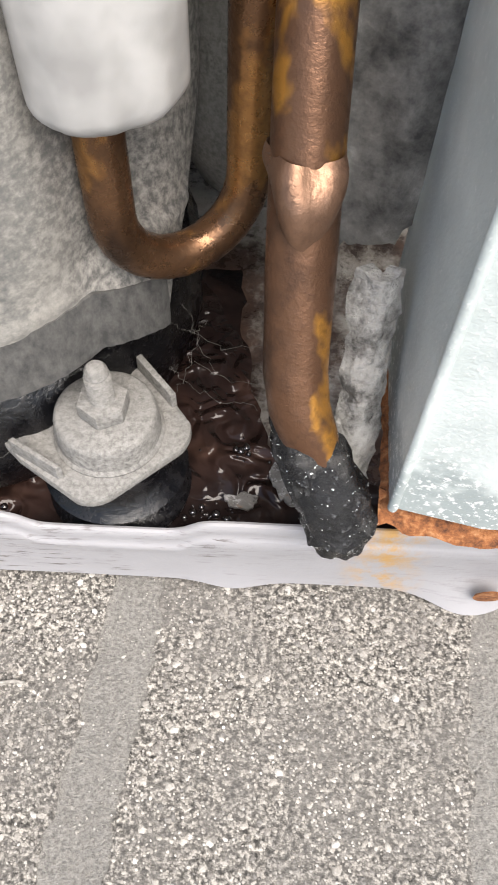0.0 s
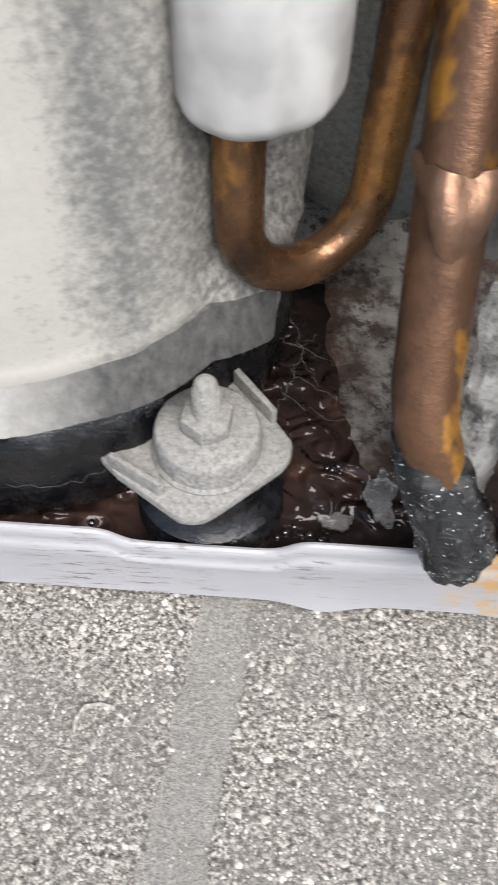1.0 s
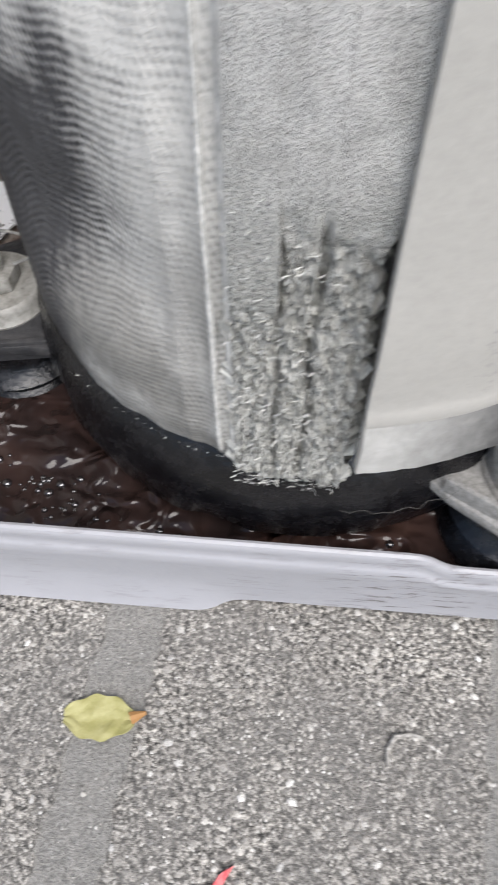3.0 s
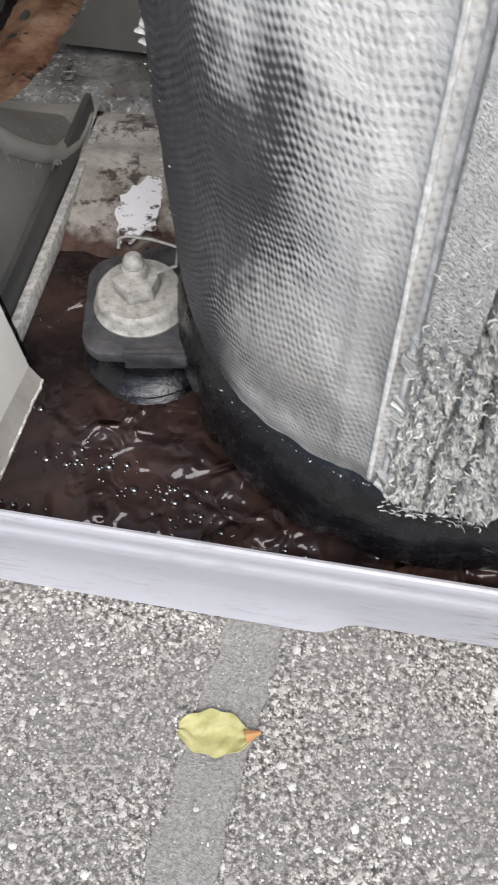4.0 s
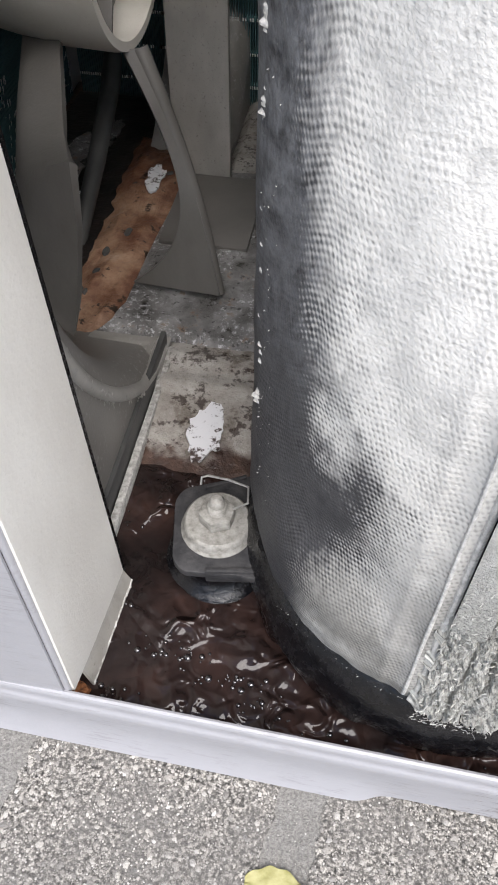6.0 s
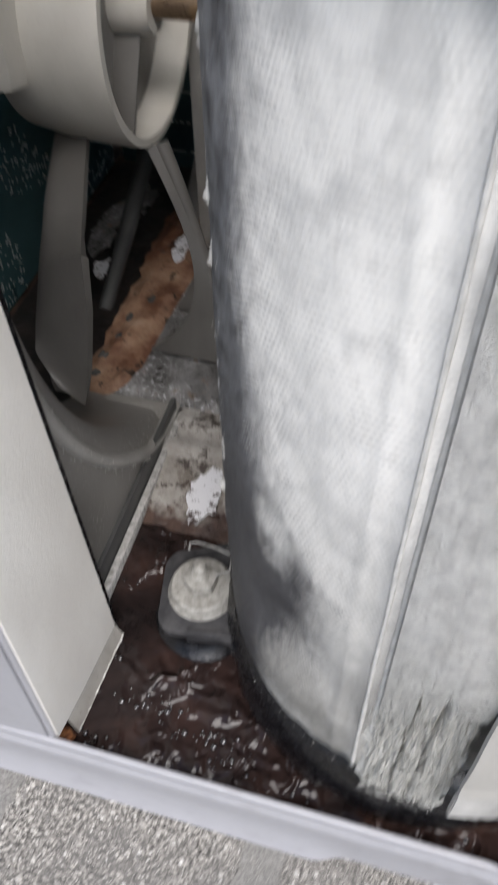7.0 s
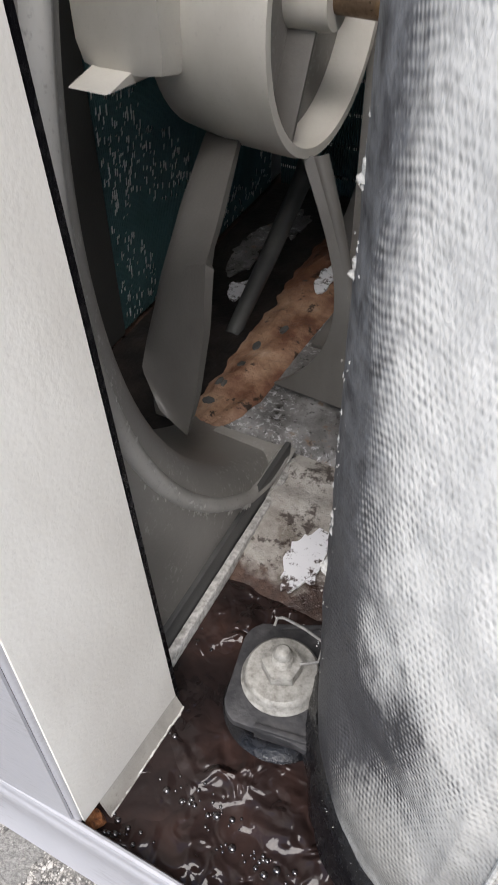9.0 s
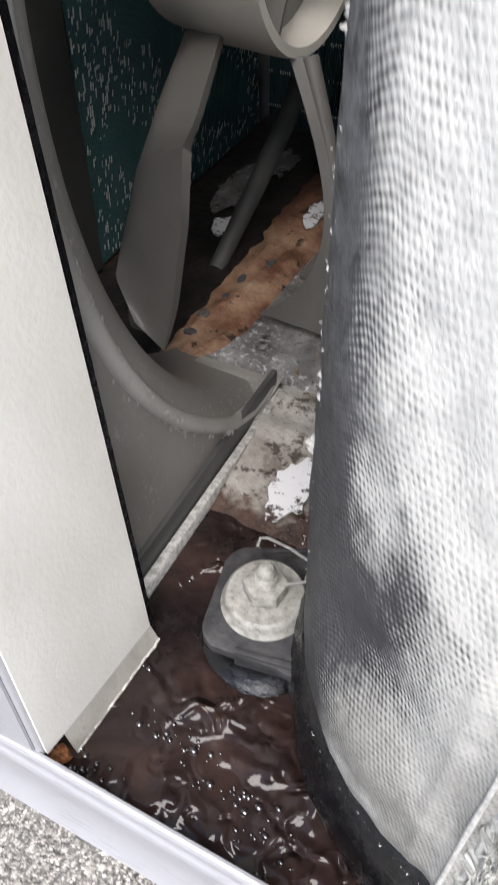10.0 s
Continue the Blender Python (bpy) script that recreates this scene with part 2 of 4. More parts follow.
m_cloth.colour(m_cloth.mix(_dustk, _barec, m_cloth.mix(m_cloth.math("MULTIPLY", _fine, 0.2), _dustc, (0.5, 0.49, 0.465))))
m_cloth.rough(m_cloth.span(_dustk, 0.0, 1.0, 0.5, 0.9))
m_cloth.b.inputs["Specular IOR Level"].default_value = 0.3
m_cloth.bump(_w, 0.00010).bump(_fine, 0.0003)
# felt
m_felt = Mat("dusty_felt", 0.95, coords="UV")
_f = m_felt.noise(900, 4, 0.7, m_felt.stretch(1, 1.6, 1))
_f2 = m_felt.noise(60, 4, 0.6)
_raw = m_felt.ramp(_f, (0.33, (0.08, 0.078, 0.072)), (0.45, (0.42, 0.415, 0.385)), (0.66, (0.68, 0.67, 0.62)))
_cake = m_felt.ramp(m_felt.noise(140, 4, 0.7), (0.3, (0.52, 0.512, 0.485)), (0.6, (0.82, 0.805, 0.765)))
m_felt.colour(m_felt.mix(m_felt.math("ADD", m_felt.span(m_felt.axis(1), 0.06, 0.11, 0.0, 0.9), m_felt.math("MULTIPLY", m_felt.math("SUBTRACT", _f2, 0.5), 0.8)), _raw, _cake))
m_felt.bump(_f, 0.0016).bump(m_felt.noise(2200, 2), 0.0006)
m_fibre = Mat("pale_fibre", 0.9)
m_fibre.colour(m_fibre.ramp(m_fibre.island(), (0.0, (0.25, 0.25, 0.235)), (0.5, (0.5, 0.49, 0.46)), (1.0, (0.68, 0.67, 0.62))))
# vinyl barrier sheet under pale dust with dark clean streaks
m_vinyl = Mat("dusty_vinyl_sheet", 0.7, coords="UV")
_n = m_vinyl.noise(30, 5, 0.62, m_vinyl.stretch(1, 0.45, 1))
_n3 = m_vinyl.noise(420, 4, 0.7)
_str = m_vinyl.math("ADD", m_vinyl.span(m_vinyl.math("ABSOLUTE", m_vinyl.math("SUBTRACT", m_vinyl.axis(0), -0.091)), 0.0, 0.014, 0.27, 0.0), m_vinyl.math("MULTIPLY", m_vinyl.math("SUBTRACT", _n3, 0.5), 0.6))
_k = m_vinyl.ramp(m_vinyl.math("ADD", m_vinyl.math("SUBTRACT", _n, 0.5), _str), (0.1, grey(1)), (0.36, grey(0)))
m_vinyl.colour(m_vinyl.mix(_k, (0.13, 0.132, 0.128), m_vinyl.mix(m_vinyl.math("MULTIPLY", m_vinyl.span(m_vinyl.axis(0), -0.100, -0.070, 0.0, 1.0), m_vinyl.span(_n3, 0.3, 0.6)), m_vinyl.mix(_n3, (0.315, 0.302, 0.278), (0.43, 0.414, 0.382)), (0.10, 0.098, 0.095))))
m_vinyl.bump(_n3, 0.0001)
m_band = Mat("dusty_rubber_band", 0.75, coords="UV")
_n = m_band.noise(300, 5, 0.7)
m_band.colour(m_band.mix(m_band.span(m_band.axis(0), -0.125, -0.098, 1.0, 0.0), m_band.ramp(_n, (0.36, (0.05, 0.05, 0.05)), (0.74, (0.15, 0.147, 0.141))), m_band.ramp(_n, (0.3, (0.36, 0.35, 0.33)), (0.7, (0.5, 0.49, 0.465)))))
m_band.bump(_n, 0.0004)
m_hem = Mat("dusty_hem", 0.85)
_n = m_hem.noise(500, 4, 0.7)
m_hem.colour(m_hem.ramp(_n, (0.3, (0.32, 0.316, 0.3)), (0.65, (0.62, 0.61, 0.58)))).bump(_n, 0.0004)
m_black = Mat("black_rubber", 0.35)
_n = m_black.noise(220, 5, 0.7)
m_black.colour(m_black.ramp(_n, (0.42, (0.003, 0.003, 0.004)), (0.8, (0.012, 0.011, 0.012)))).rough(m_black.span(_n, 0.3, 0.7, 0.08, 0.4)).bump(_n, 0.0006)
m_greydust = Mat("dust_covered_metal", 0.8)
_n = m_greydust.noise(650, 5, 0.75)
m_greydust.colour(m_greydust.mix(m_greydust.noise(60, 3), m_greydust.ramp(_n, (0.36, (0.06, 0.058, 0.055)), (0.6, (0.33, 0.322, 0.307))), (0.25, 0.244, 0.233)))
m_greydust.bump(_n, 0.0005)
m_darkdust = Mat("dusty_dark_metal", 0.75)
_n = m_darkdust.noise(120, 5, 0.7)
m_darkdust.colour(m_darkdust.ramp(_n, (0.34, (0.09, 0.09, 0.088)), (0.58, (0.27, 0.265, 0.255)), (0.75, (0.5, 0.49, 0.47)))).bump(_n, 0.0006)
m_zinc = Mat("zinc_bolt", 0.4, 0.55)
_n = m_zinc.noise(420, 4, 0.7)
m_zinc.colour(m_zinc.ramp(_n, (0.3, (0.24, 0.235, 0.22)), (0.7, (0.5, 0.49, 0.465)))).bump(_n, 0.0002)
m_chalkzinc = Mat("chalky_zinc", 0.6, 0.1)
_n = m_chalkzinc.noise(300, 5, 0.7)
m_chalkzinc.colour(m_chalkzinc.ramp(_n, (0.32, (0.15, 0.142, 0.125)), (0.5, (0.28, 0.27, 0.247)), (0.7, (0.38, 0.37, 0.34)))).bump(_n, 0.0002)
m_foot = Mat("dark_painted_foot", 0.65)
m_foot.colour(m_foot.ramp(m_foot.noise(200, 4), (0.35, (0.018, 0.018, 0.02)), (0.7, (0.055, 0.053, 0.054)))).bump(m_foot.noise(300, 3), 0.0004)
m_sleeve = Mat("white_insulation_sleeve", 0.36)
_n = m_sleeve.noise(60, 3, 0.5)
m_sleeve.colour(m_sleeve.ramp(_n, (0.35, (0.30, 0.297, 0.293)), (0.6, (0.46, 0.456, 0.45)))).bump(_n, 0.0008).bump(m_sleeve.noise(420, 2), 0.00008)
m_galv = Mat("galvanised_sheet", 0.42, 0.05)
_n, _n2 = m_galv.noise(60, 5, 0.6), m_galv.noise(900, 2)
m_galv.colour(m_galv.mix(m_galv.ramp(_n2, (0.62, grey(0)), (0.7, grey(0.7))), m_galv.ramp(_n, (0.35, (0.50, 0.56, 0.56)), (0.65, (0.64, 0.70, 0.695))), (0.75, 0.78, 0.78)))
_wet = m_galv.math("MULTIPLY", m_galv.ramp(m_galv.noise(520, 3, 0.7), (0.55, grey(0)), (0.6, grey(0.8))), m_galv.span(m_galv.math("ADD", m_galv.axis(2), m_galv.math("MULTIPLY", _n, 0.05)), 0.100, 0.128, 1.0, 0.0))
m_galv.colour(m_galv.mix(m_galv.span(m_galv.math("ADD", m_galv.axis(2), m_galv.math("MULTIPLY", _n, 0.05)), 0.104, 0.112, 0.75, 0.0), m_galv.b.inputs["Base Color"].links[0].from_socket, (0.27, 0.32, 0.33)))
m_galv.colour(m_galv.mix(_wet, m_galv.b.inputs["Base Color"].links[0].from_socket, (0.85, 0.88, 0.88)))
m_galv.rough(m_galv.span(_n, 0.3, 0.7, 0.3, 0.55)).bump(_n2, 0.0002)
m_rust = Mat("rust", 0.9)
_n = m_rust.noise(380, 5, 0.7)
m_rust.colour(m_rust.ramp(_n, (0.34, (0.07, 0.025, 0.012)), (0.52, (0.27, 0.10, 0.035)), (0.68, (0.45, 0.22, 0.10)), (0.8, (0.5, 0.4, 0.32)))).bump(_n, 0.0012)
m_mastic = Mat("black_mastic", 0.16)
_n = m_mastic.noise(520, 4, 0.7)
m_mastic.colour(m_mastic.mix(m_mastic.ramp(m_mastic.noise(70, 3), (0.55, grey(0)), (0.78, grey(0.4))), m_mastic.ramp(_n, (0.58, (0.007, 0.0075, 0.009)), (0.72, (0.10, 0.105, 0.11))), (0.2, 0.195, 0.185))).bump(_n, 0.0016)
m_putty = Mat("grey_putty", 0.85)
_n = m_putty.noise(140, 5, 0.7)
m_putty.colour(m_putty.ramp(_n, (0.36, (0.10, 0.097, 0.092)), (0.52, (0.36, 0.355, 0.34)), (0.72, (0.52, 0.51, 0.49)))).bump(_n, 0.0015).bump(m_putty.noise(700, 3), 0.0006)
m_strip = Mat("black_rubber_sheet", 0.5)
_n = m_strip.noise(90, 5, 0.7)
m_strip.colour(m_strip.ramp(_n, (0.36, (0.045, 0.045, 0.045)), (0.6, (0.20, 0.195, 0.187)), (0.8, (0.42, 0.41, 0.395)))).bump(_n, 0.001)

# plastics and sheet metal of the fan side
def painted(name, lo, hi, rough, streak=0.35):
    m = Mat(name, rough)
    n = m.noise(24, 5, 0.6, m.stretch(1, 1, 0.5))
    n2 = m.noise(700, 3)
    m.colour(m.mix(m.ramp(n2, (0.6, grey(0)), (0.75, grey(0.5 * streak))), m.ramp(n, (0.35, lo), (0.65, hi)), tuple(v * 0.55 for v in lo)))
    m.rough(m.span(n, 0.3, 0.7, rough - 0.08, rough + 0.1)).bump(n2, 0.00012)
    return m
m_cover = painted("beige_painted_steel", (0.66, 0.63, 0.58), (0.78, 0.755, 0.705), 0.4)
# darker, more speckled beige for the cover's lower flange
m_coverdark = painted("darker_beige_steel", (0.22, 0.208, 0.186), (0.44, 0.42, 0.385), 0.5, 1.0)
m_shroud = painted("grey_brown_plastic", (0.18, 0.17, 0.155), (0.26, 0.247, 0.228), 0.42)
_k = m_shroud.math("MULTIPLY", m_shroud.ramp(m_shroud.noise(330, 6, 0.8), (0.56, grey(0)), (0.62, grey(0.6))), m_shroud.ramp(m_shroud.noise(22, 3, 0.6), (0.47, grey(0)), (0.58, grey(1))))
m_shroud.colour(m_shroud.mix(_k, m_shroud.b.inputs["Base Color"].links[0].from_socket, (0.45, 0.44, 0.42)))
m_sill = Mat("flaking_sill_paint", 0.5)
_n1, _n2 = m_sill.noise(60, 5, 0.65), m_sill.noise(340, 6, 0.8)
_c = m_sill.ramp(_n1, (0.34, (0.07, 0.066, 0.06)), (0.52, (0.17, 0.165, 0.16)), (0.7, (0.33, 0.325, 0.32)))
_c = m_sill.mix(m_sill.ramp(m_sill.noise(120, 5, 0.7), (0.60, grey(0)), (0.66, grey(0.8))), _c, (0.20, 0.125, 0.075))
_c = m_sill.mix(m_sill.math("MULTIPLY", m_sill.ramp(_n2, (0.54, grey(0)), (0.6, grey(0.85))), m_sill.ramp(m_sill.noise(40, 3), (0.44, grey(0)), (0.56, grey(1)))), _c, (0.62, 0.62, 0.63))
m_sill.colour(m_sill.mix(m_sill.ramp(m_sill.noise(300, 5, 0.75), (0.58, grey(0)), (0.63, grey(0.9))), _c, (0.03, 0.026, 0.024)))
m_sill.rough(m_sill.span(_n1, 0.3, 0.7, 0.2, 0.55)).bump(_n2, 0.0007)
# lighter copy of the shroud grey: dust, with light painted in
m_litgrey = painted("lit_dusty_grey", (0.28, 0.267, 0.245), (0.46, 0.445, 0.415), 0.5, 1.2)
m_hub = painted("beige_plastic_hub", (0.58, 0.55, 0.485), (0.69, 0.66, 0.595), 0.42)
m_blade = painted("grey_plastic_blade", (0.10, 0.094, 0.085), (0.145, 0.137, 0.126), 0.40)
m_chalk = Mat("chalky_deposit", 0.85)
m_chalk.colour(m_chalk.ramp(m_chalk.noise(420, 4), (0.35, (0.3, 0.29, 0.27)), (0.65, (0.62, 0.61, 0.58)))).bump(m_chalk.noise(500, 3), 0.0008)
m_case = painted("casing_steel", (0.5, 0.49, 0.46), (0.6, 0.59, 0.56), 0.5)
m_fin = Mat("teal_fin", 0.4, 0.3)
m_fin.colour(m_fin.mix(m_fin.noise(40, 3), (0.05, 0.12, 0.13), (0.11, 0.22, 0.23)))
# near-white for painted light: fin gaps of the coil, sparkle of droplets
m_lightspeck = Mat("painted_light_speck", 0.35, 0.2)
m_lightspeck.colour((0.9, 0.95, 0.94))
m_motor = painted("dark_motor", (0.05, 0.05, 0.05), (0.09, 0.09, 0.085), 0.5)
m_web = Mat("cobweb", 0.7)
m_web.colour((0.11, 0.105, 0.095))
m_leaf = Mat("yellow_leaf", 0.6)
m_leaf.colour(m_leaf.mix(m_leaf.ramp(m_leaf.axis(0), (0.5, grey(0)), (0.51, grey(0))), m_leaf.ramp(m_leaf.noise(220, 4), (0.3, (0.25, 0.235, 0.075)), (0.65, (0.36, 0.335, 0.15))), (0.3, 0.14, 0.04))).bump(m_leaf.noise(400, 2), 0.0003)
m_stem = Mat("brown_leaf_tip", 0.7)
m_stem.colour((0.33, 0.17, 0.06))
m_red = Mat("red_paint_chip", 0.6)
m_red.colour(m_red.ramp(m_red.noise(600, 3), (0.4, (0.55, 0.07, 0.08)), (0.6, (0.66, 0.17, 0.17))))
m_worm = Mat("white_mark", 0.8)
m_worm.colour(m_worm.ramp(m_worm.noise(700, 3), (0.4, (0.2, 0.19, 0.172)), (0.65, (0.42, 0.4, 0.37))))


# ---- mesh helpers ----
def link_mesh(name, bm, material, parent=None, label="", smooth=True):
    me = bpy.data.meshes.new(name)
    bm.normal_update()
    bm.to_mesh(me)
    bm.free()
    if smooth:
        for p in me.polygons:
            p.use_smooth = True
        me.set_sharp_from_angle(angle=radians(38))
    me.materials.append(material.m)
    ob = new(name, me)
    if parent:
        ob.parent = parent
    if label:
        ob["label"] = label
    return ob


def part(name, bm, material, parent, label="", smooth=True):
    return link_mesh(name, bm, material, parent, label, smooth)


def thing(name, label, category, group="", kind=""):
    return tagged(new(name), label, category, group, kind)


def grid(nu, nv, f, uv=None, closed=False):
    """A sheet of nu x nv cells with corners f(i / nu, j / nv)."""
    bm = bmesh.new()
    layer = bm.loops.layers.uv.new("UVMap") if uv else None
    n = nu if closed else nu + 1
    vs = [[bm.verts.new(f(i / nu, j / nv)) for j in range(nv + 1)] for i in range(n)]
    for i in range(nu):
        for j in range(nv):
            fc = bm.faces.new((vs[i][j], vs[(i + 1) % n][j], vs[(i + 1) % n][j + 1], vs[i][j + 1]))
            if uv:
                for lp, (a, b) in zip(fc.loops, ((i, j), (i + 1, j), (i + 1, j + 1), (i, j + 1))):
                    lp[layer].uv = uv(a / nu, b / nv)
    return bm


def thicken(bm, d):
    """Give a sheet the thickness d, inwards."""
    bmesh.ops.recalc_face_normals(bm, faces=bm.faces)
    bmesh.ops.solidify(bm, geom=bm.faces[:] + bm.verts[:] + bm.edges[:], thickness=d)
    return bm


def tube(points, radius, seg=24, cap=True):
    """A round tube along points; radius may be a list."""
    bm = bmesh.new()
    pts = [Vector(p) for p in points]
    rs = radius if isinstance(radius, (list, tuple)) else [radius] * len(pts)
    rings, side = [], None
    for i, p in enumerate(pts):
        d = (pts[min(i + 1, len(pts) - 1)] - pts[max(i - 1, 0)]).normalized()
        if side is None:
            side = d.orthogonal().normalized()
        side = (side - d * side.dot(d)).normalized()
        up = d.cross(side)
        rings.append([bm.verts.new(p + rs[i] * (math.cos(a) * side + math.sin(a) * up)) for a in (2 * math.pi * k / seg for k in range(seg))])
    for a, b in zip(rings, rings[1:]):
        for k in range(seg):
            bm.faces.new((a[k], a[(k + 1) % seg], b[(k + 1) % seg], b[k]))
    if cap:
        bm.faces.new(rings[0][::-1])
        bm.faces.new(rings[-1])
    bmesh.ops.recalc_face_normals(bm, faces=bm.faces)
    return bm


def lathe(profile, m=Matrix.Identity(4), seg=40):
    """A turned body about z from (radius, height) pairs."""
    bm = bmesh.new()
    rings = [[bm.verts.new(m @ Vector((r * math.cos(a), r * math.sin(a), z))) for a in (2 * math.pi * k / seg for k in range(seg))] for r, z in profile]
    for a, b in zip(rings, rings[1:]):
        for k in range(seg):
            bm.faces.new((a[k], a[(k + 1) % seg], b[(k + 1) % seg], b[k]))
    bm.faces.new(rings[0][::-1])
    bm.faces.new(rings[-1])
    bmesh.ops.recalc_face_normals(bm, faces=bm.faces)
    return bm


def plate(outline, z0, z1, m=Matrix.Identity(4), bevel=0.0):
    """A flat plate: the outline (x, y) raised from z0 to z1."""
    bm = bmesh.new()
    lo = [bm.verts.new(m @ Vector((x, y, z0))) for x, y in outline]
    hi = [bm.verts.new(m @ Vector((x, y, z1))) for x, y in outline]
    bm.faces.new(lo[::-1])
    bm.faces.new(hi)
    n = len(lo)
    for k in range(n):
        bm.faces.new((lo[k], lo[(k + 1) % n], hi[(k + 1) % n], hi[k]))
    bmesh.ops.recalc_face_normals(bm, faces=bm.faces)
    if bevel:
        bmesh.ops.bevel(bm, geom=[e for e in bm.edges if len(e.link_faces) == 2 and e.calc_face_angle() > 0.9], offset=bevel, segments=2, affect="EDGES", profile=0.6)
    return bm


def box(x0, y0, z0, x1, y1, z1, m=Matrix.Identity(4), bevel=0.0):
    return plate([(x0, y0), (x1, y0), (x1, y1), (x0, y1)], z0, z1, m, bevel)


def rough_up(bm, amount, scale, seed=0.0):
    for v in bm.verts:
        p = v.co * scale + Vector((seed, seed * 1.7, -seed))
        v.co += amount * Vector((noise.noise(p), noise.noise(p + Vector((31, 7, 3))), noise.noise(p + Vector((5, 19, 47)))))
    return bm


def lerp(x, table):
    """Piecewise straight interpolation in a short table of (x, y)."""
    if x <= table[0][0]:
        return table[0][1]
    for (a, u), (b, v) in zip(table, table[1:]):
        if x <= b:
            return u + (v - u) * (x - a) / (b - a)
    return table[-1][1]


def hill(x, c, w):
    return math.exp(-((x - c) / w) ** 2)


def fbm(x, y, z=0.0, octaves=3):
    return sum(noise.noise((x * 2 ** k, y * 2 ** k, z + 7.3 * k)) / 2 ** k for k in range(octaves))


def lip_y(x):
    return 0.0005 - 0.021 * x


# ---- ground ----
ground = tagged(link_mesh("ground", grid(1, 1, lambda u, v: (-40 + 80 * u, -40 + 80 * v, -0.0004)), m_joint, smooth=False), "sandy grey cement bedding under the pavers", "ground", kind="structure")

# ---- base pan of the unit ----
PAN = 0.0180


def pan_z(x, y):
    rise = min(1, max(0, (y - 0.098) / 0.045))
    z = PAN + 0.0085 * rise + (0.0007 + 0.0008 * rise) * fbm(x * 28, y * 28)
    z += 0.0026 * hill(y, 0.157, 0.005) * (x < -0.15) + 0.0022 * hill(y, 0.174, 0.005) * (x < -0.15)
    z -= 0.008 * rise * min(1, max(0, (-0.235 - x) / 0.01))
    return z


base_pan = thing("base_pan", "white painted steel base pan, dirty, rusted and half flooded", "base pan")
part("pan_floor", thicken(grid(150, 120, lambda u, v: (-0.37 + 0.52 * u, lip_y(-0.37 + 0.52 * u) + 0.002 + 0.44 * v, pan_z(-0.37 + 0.52 * u, 0.002 + 0.44 * v))), 0.001), m_pan, base_pan, "wet rust-stained pan floor")


def lip_top(x):
    return 0.0362 - 0.0058 * (1 / (1 + math.exp(-(x + 0.064) / 0.0018)) - 1 / (1 + math.exp(-(x + 0.0175) / 0.0018)))


def lip_low(x):
    return max(0.0004, 0.0045 - 0.004 * (1 - 1 / (1 + math.exp(-(x + 0.121) / 0.002))) - 0.0028 * hill(x, -0.006, 0.010) - 0.0045 * hill(x, 0.066, 0.014))


def lip_pt(u, v):
    x = -0.400 + 0.498 * u
    t, b, y = lip_top(x), lip_low(x), lip_y(x)
    bulge = 0.0014 * hill(x, -0.006, 0.010) + 0.006 * hill(x, 0.066, 0.014) + 0.003 * (1 - 1 / (1 + math.exp(-(x + 0.121) / 0.002)))
    prof = [(0.0013, PAN - 0.002), (0.0012, t - 0.0012), (0.0008, t - 0.0003), (0.0, t), (-0.0009, t - 0.0003), (-0.0014, t - 0.0014), (-0.0014, t - 0.0058), (-0.0024, t - 0.0075), (-0.0021, 0.020), (-0.0023, 0.012), (-0.0026 - bulge * 0.8, b + 0.002), (-0.0029 - bulge, b), (-0.0019 - bulge, b), (-0.0016, b + 0.003)]
    k = v * (len(prof) - 1)
    i = min(int(k), len(prof) - 2)
    (y0, z0), (y1, z1) = prof[i], prof[i + 1]
    f = k - i
    return (x, y + y0 + (y1 - y0) * f, z0 + (z1 - z0) * f)


part("front_lip", grid(330, 26, lip_pt), m_lip, base_pan, "scuffed white rolled lip")
part("lip_hole", lathe([(0.0001, 0), (0.0042, 0), (0.0044, 0.0003), (0.0046, 0.0006), (0.0001, 0.0006)], pose(0.0695, -0.0078, 0.0115, 97, 0, 0)), m_rust, base_pan, "rusty hole in the lip")

def pool(v):
    """Width of the standing water at the depth v into the pan."""
    return lerp(v, [(0.0, 0.330), (0.10, 0.300), (0.22, 0.252), (0.40, 0.244), (1.0, 0.235)]) + 0.004 * fbm(v * 9, 2.0)


water = tagged(link_mesh("water", grid(120, 40, lambda u, v: (-0.245 + pool(v) * u, 0.0045 + lip_y(-0.245 + 0.33 * u) + 0.135 * v, 0.0206 + 0.00015 * fbm(u * 40, v * 14))), m_water), "dark brown muddy water standing in the pan", "water", kind="structure")

# ---- compressor ----
CX, CY, CR = -0.100, 0.090, 0.079


def on(theta, r, z):
    return (CX + r * math.cos(radians(theta)), CY + r * math.sin(radians(theta)), z)


comp = thing("compressor", "round compressor in a dusty grey sound-proofing jacket", "compressor")


def cloth_r(th, z):
    r = CR - 0.0006 * min(1, max(0, (-138 - th) / 14)) + 0.0010 * fbm(th * 0.06, z * 30, 1.0) - 0.003 * hill(z, 0.118, 0.016) * hill(th, -128, 9) + 0.0022 * hill(z, 0.09, 0.012) * hill(th, -126, 12)
    r += 0.0005 * hill(th, -110, 1.2) + 0.0014 * hill(th, -104, 1.8) - 0.002 * hill(z, 0.06, 0.006)
    return r


def cloth_low(th):
    return 0.0600 + 0.002 * fbm(th * 0.08, 3.0) - 0.018 * min(1, max(0, (-136 - th) / 16))


def cloth_pt(u, v):
    th = -262 + 161 * u
    z0 = cloth_low(th)
    z = z0 + (0.352 - z0) * v
    return on(th, cloth_r(th, z), z)


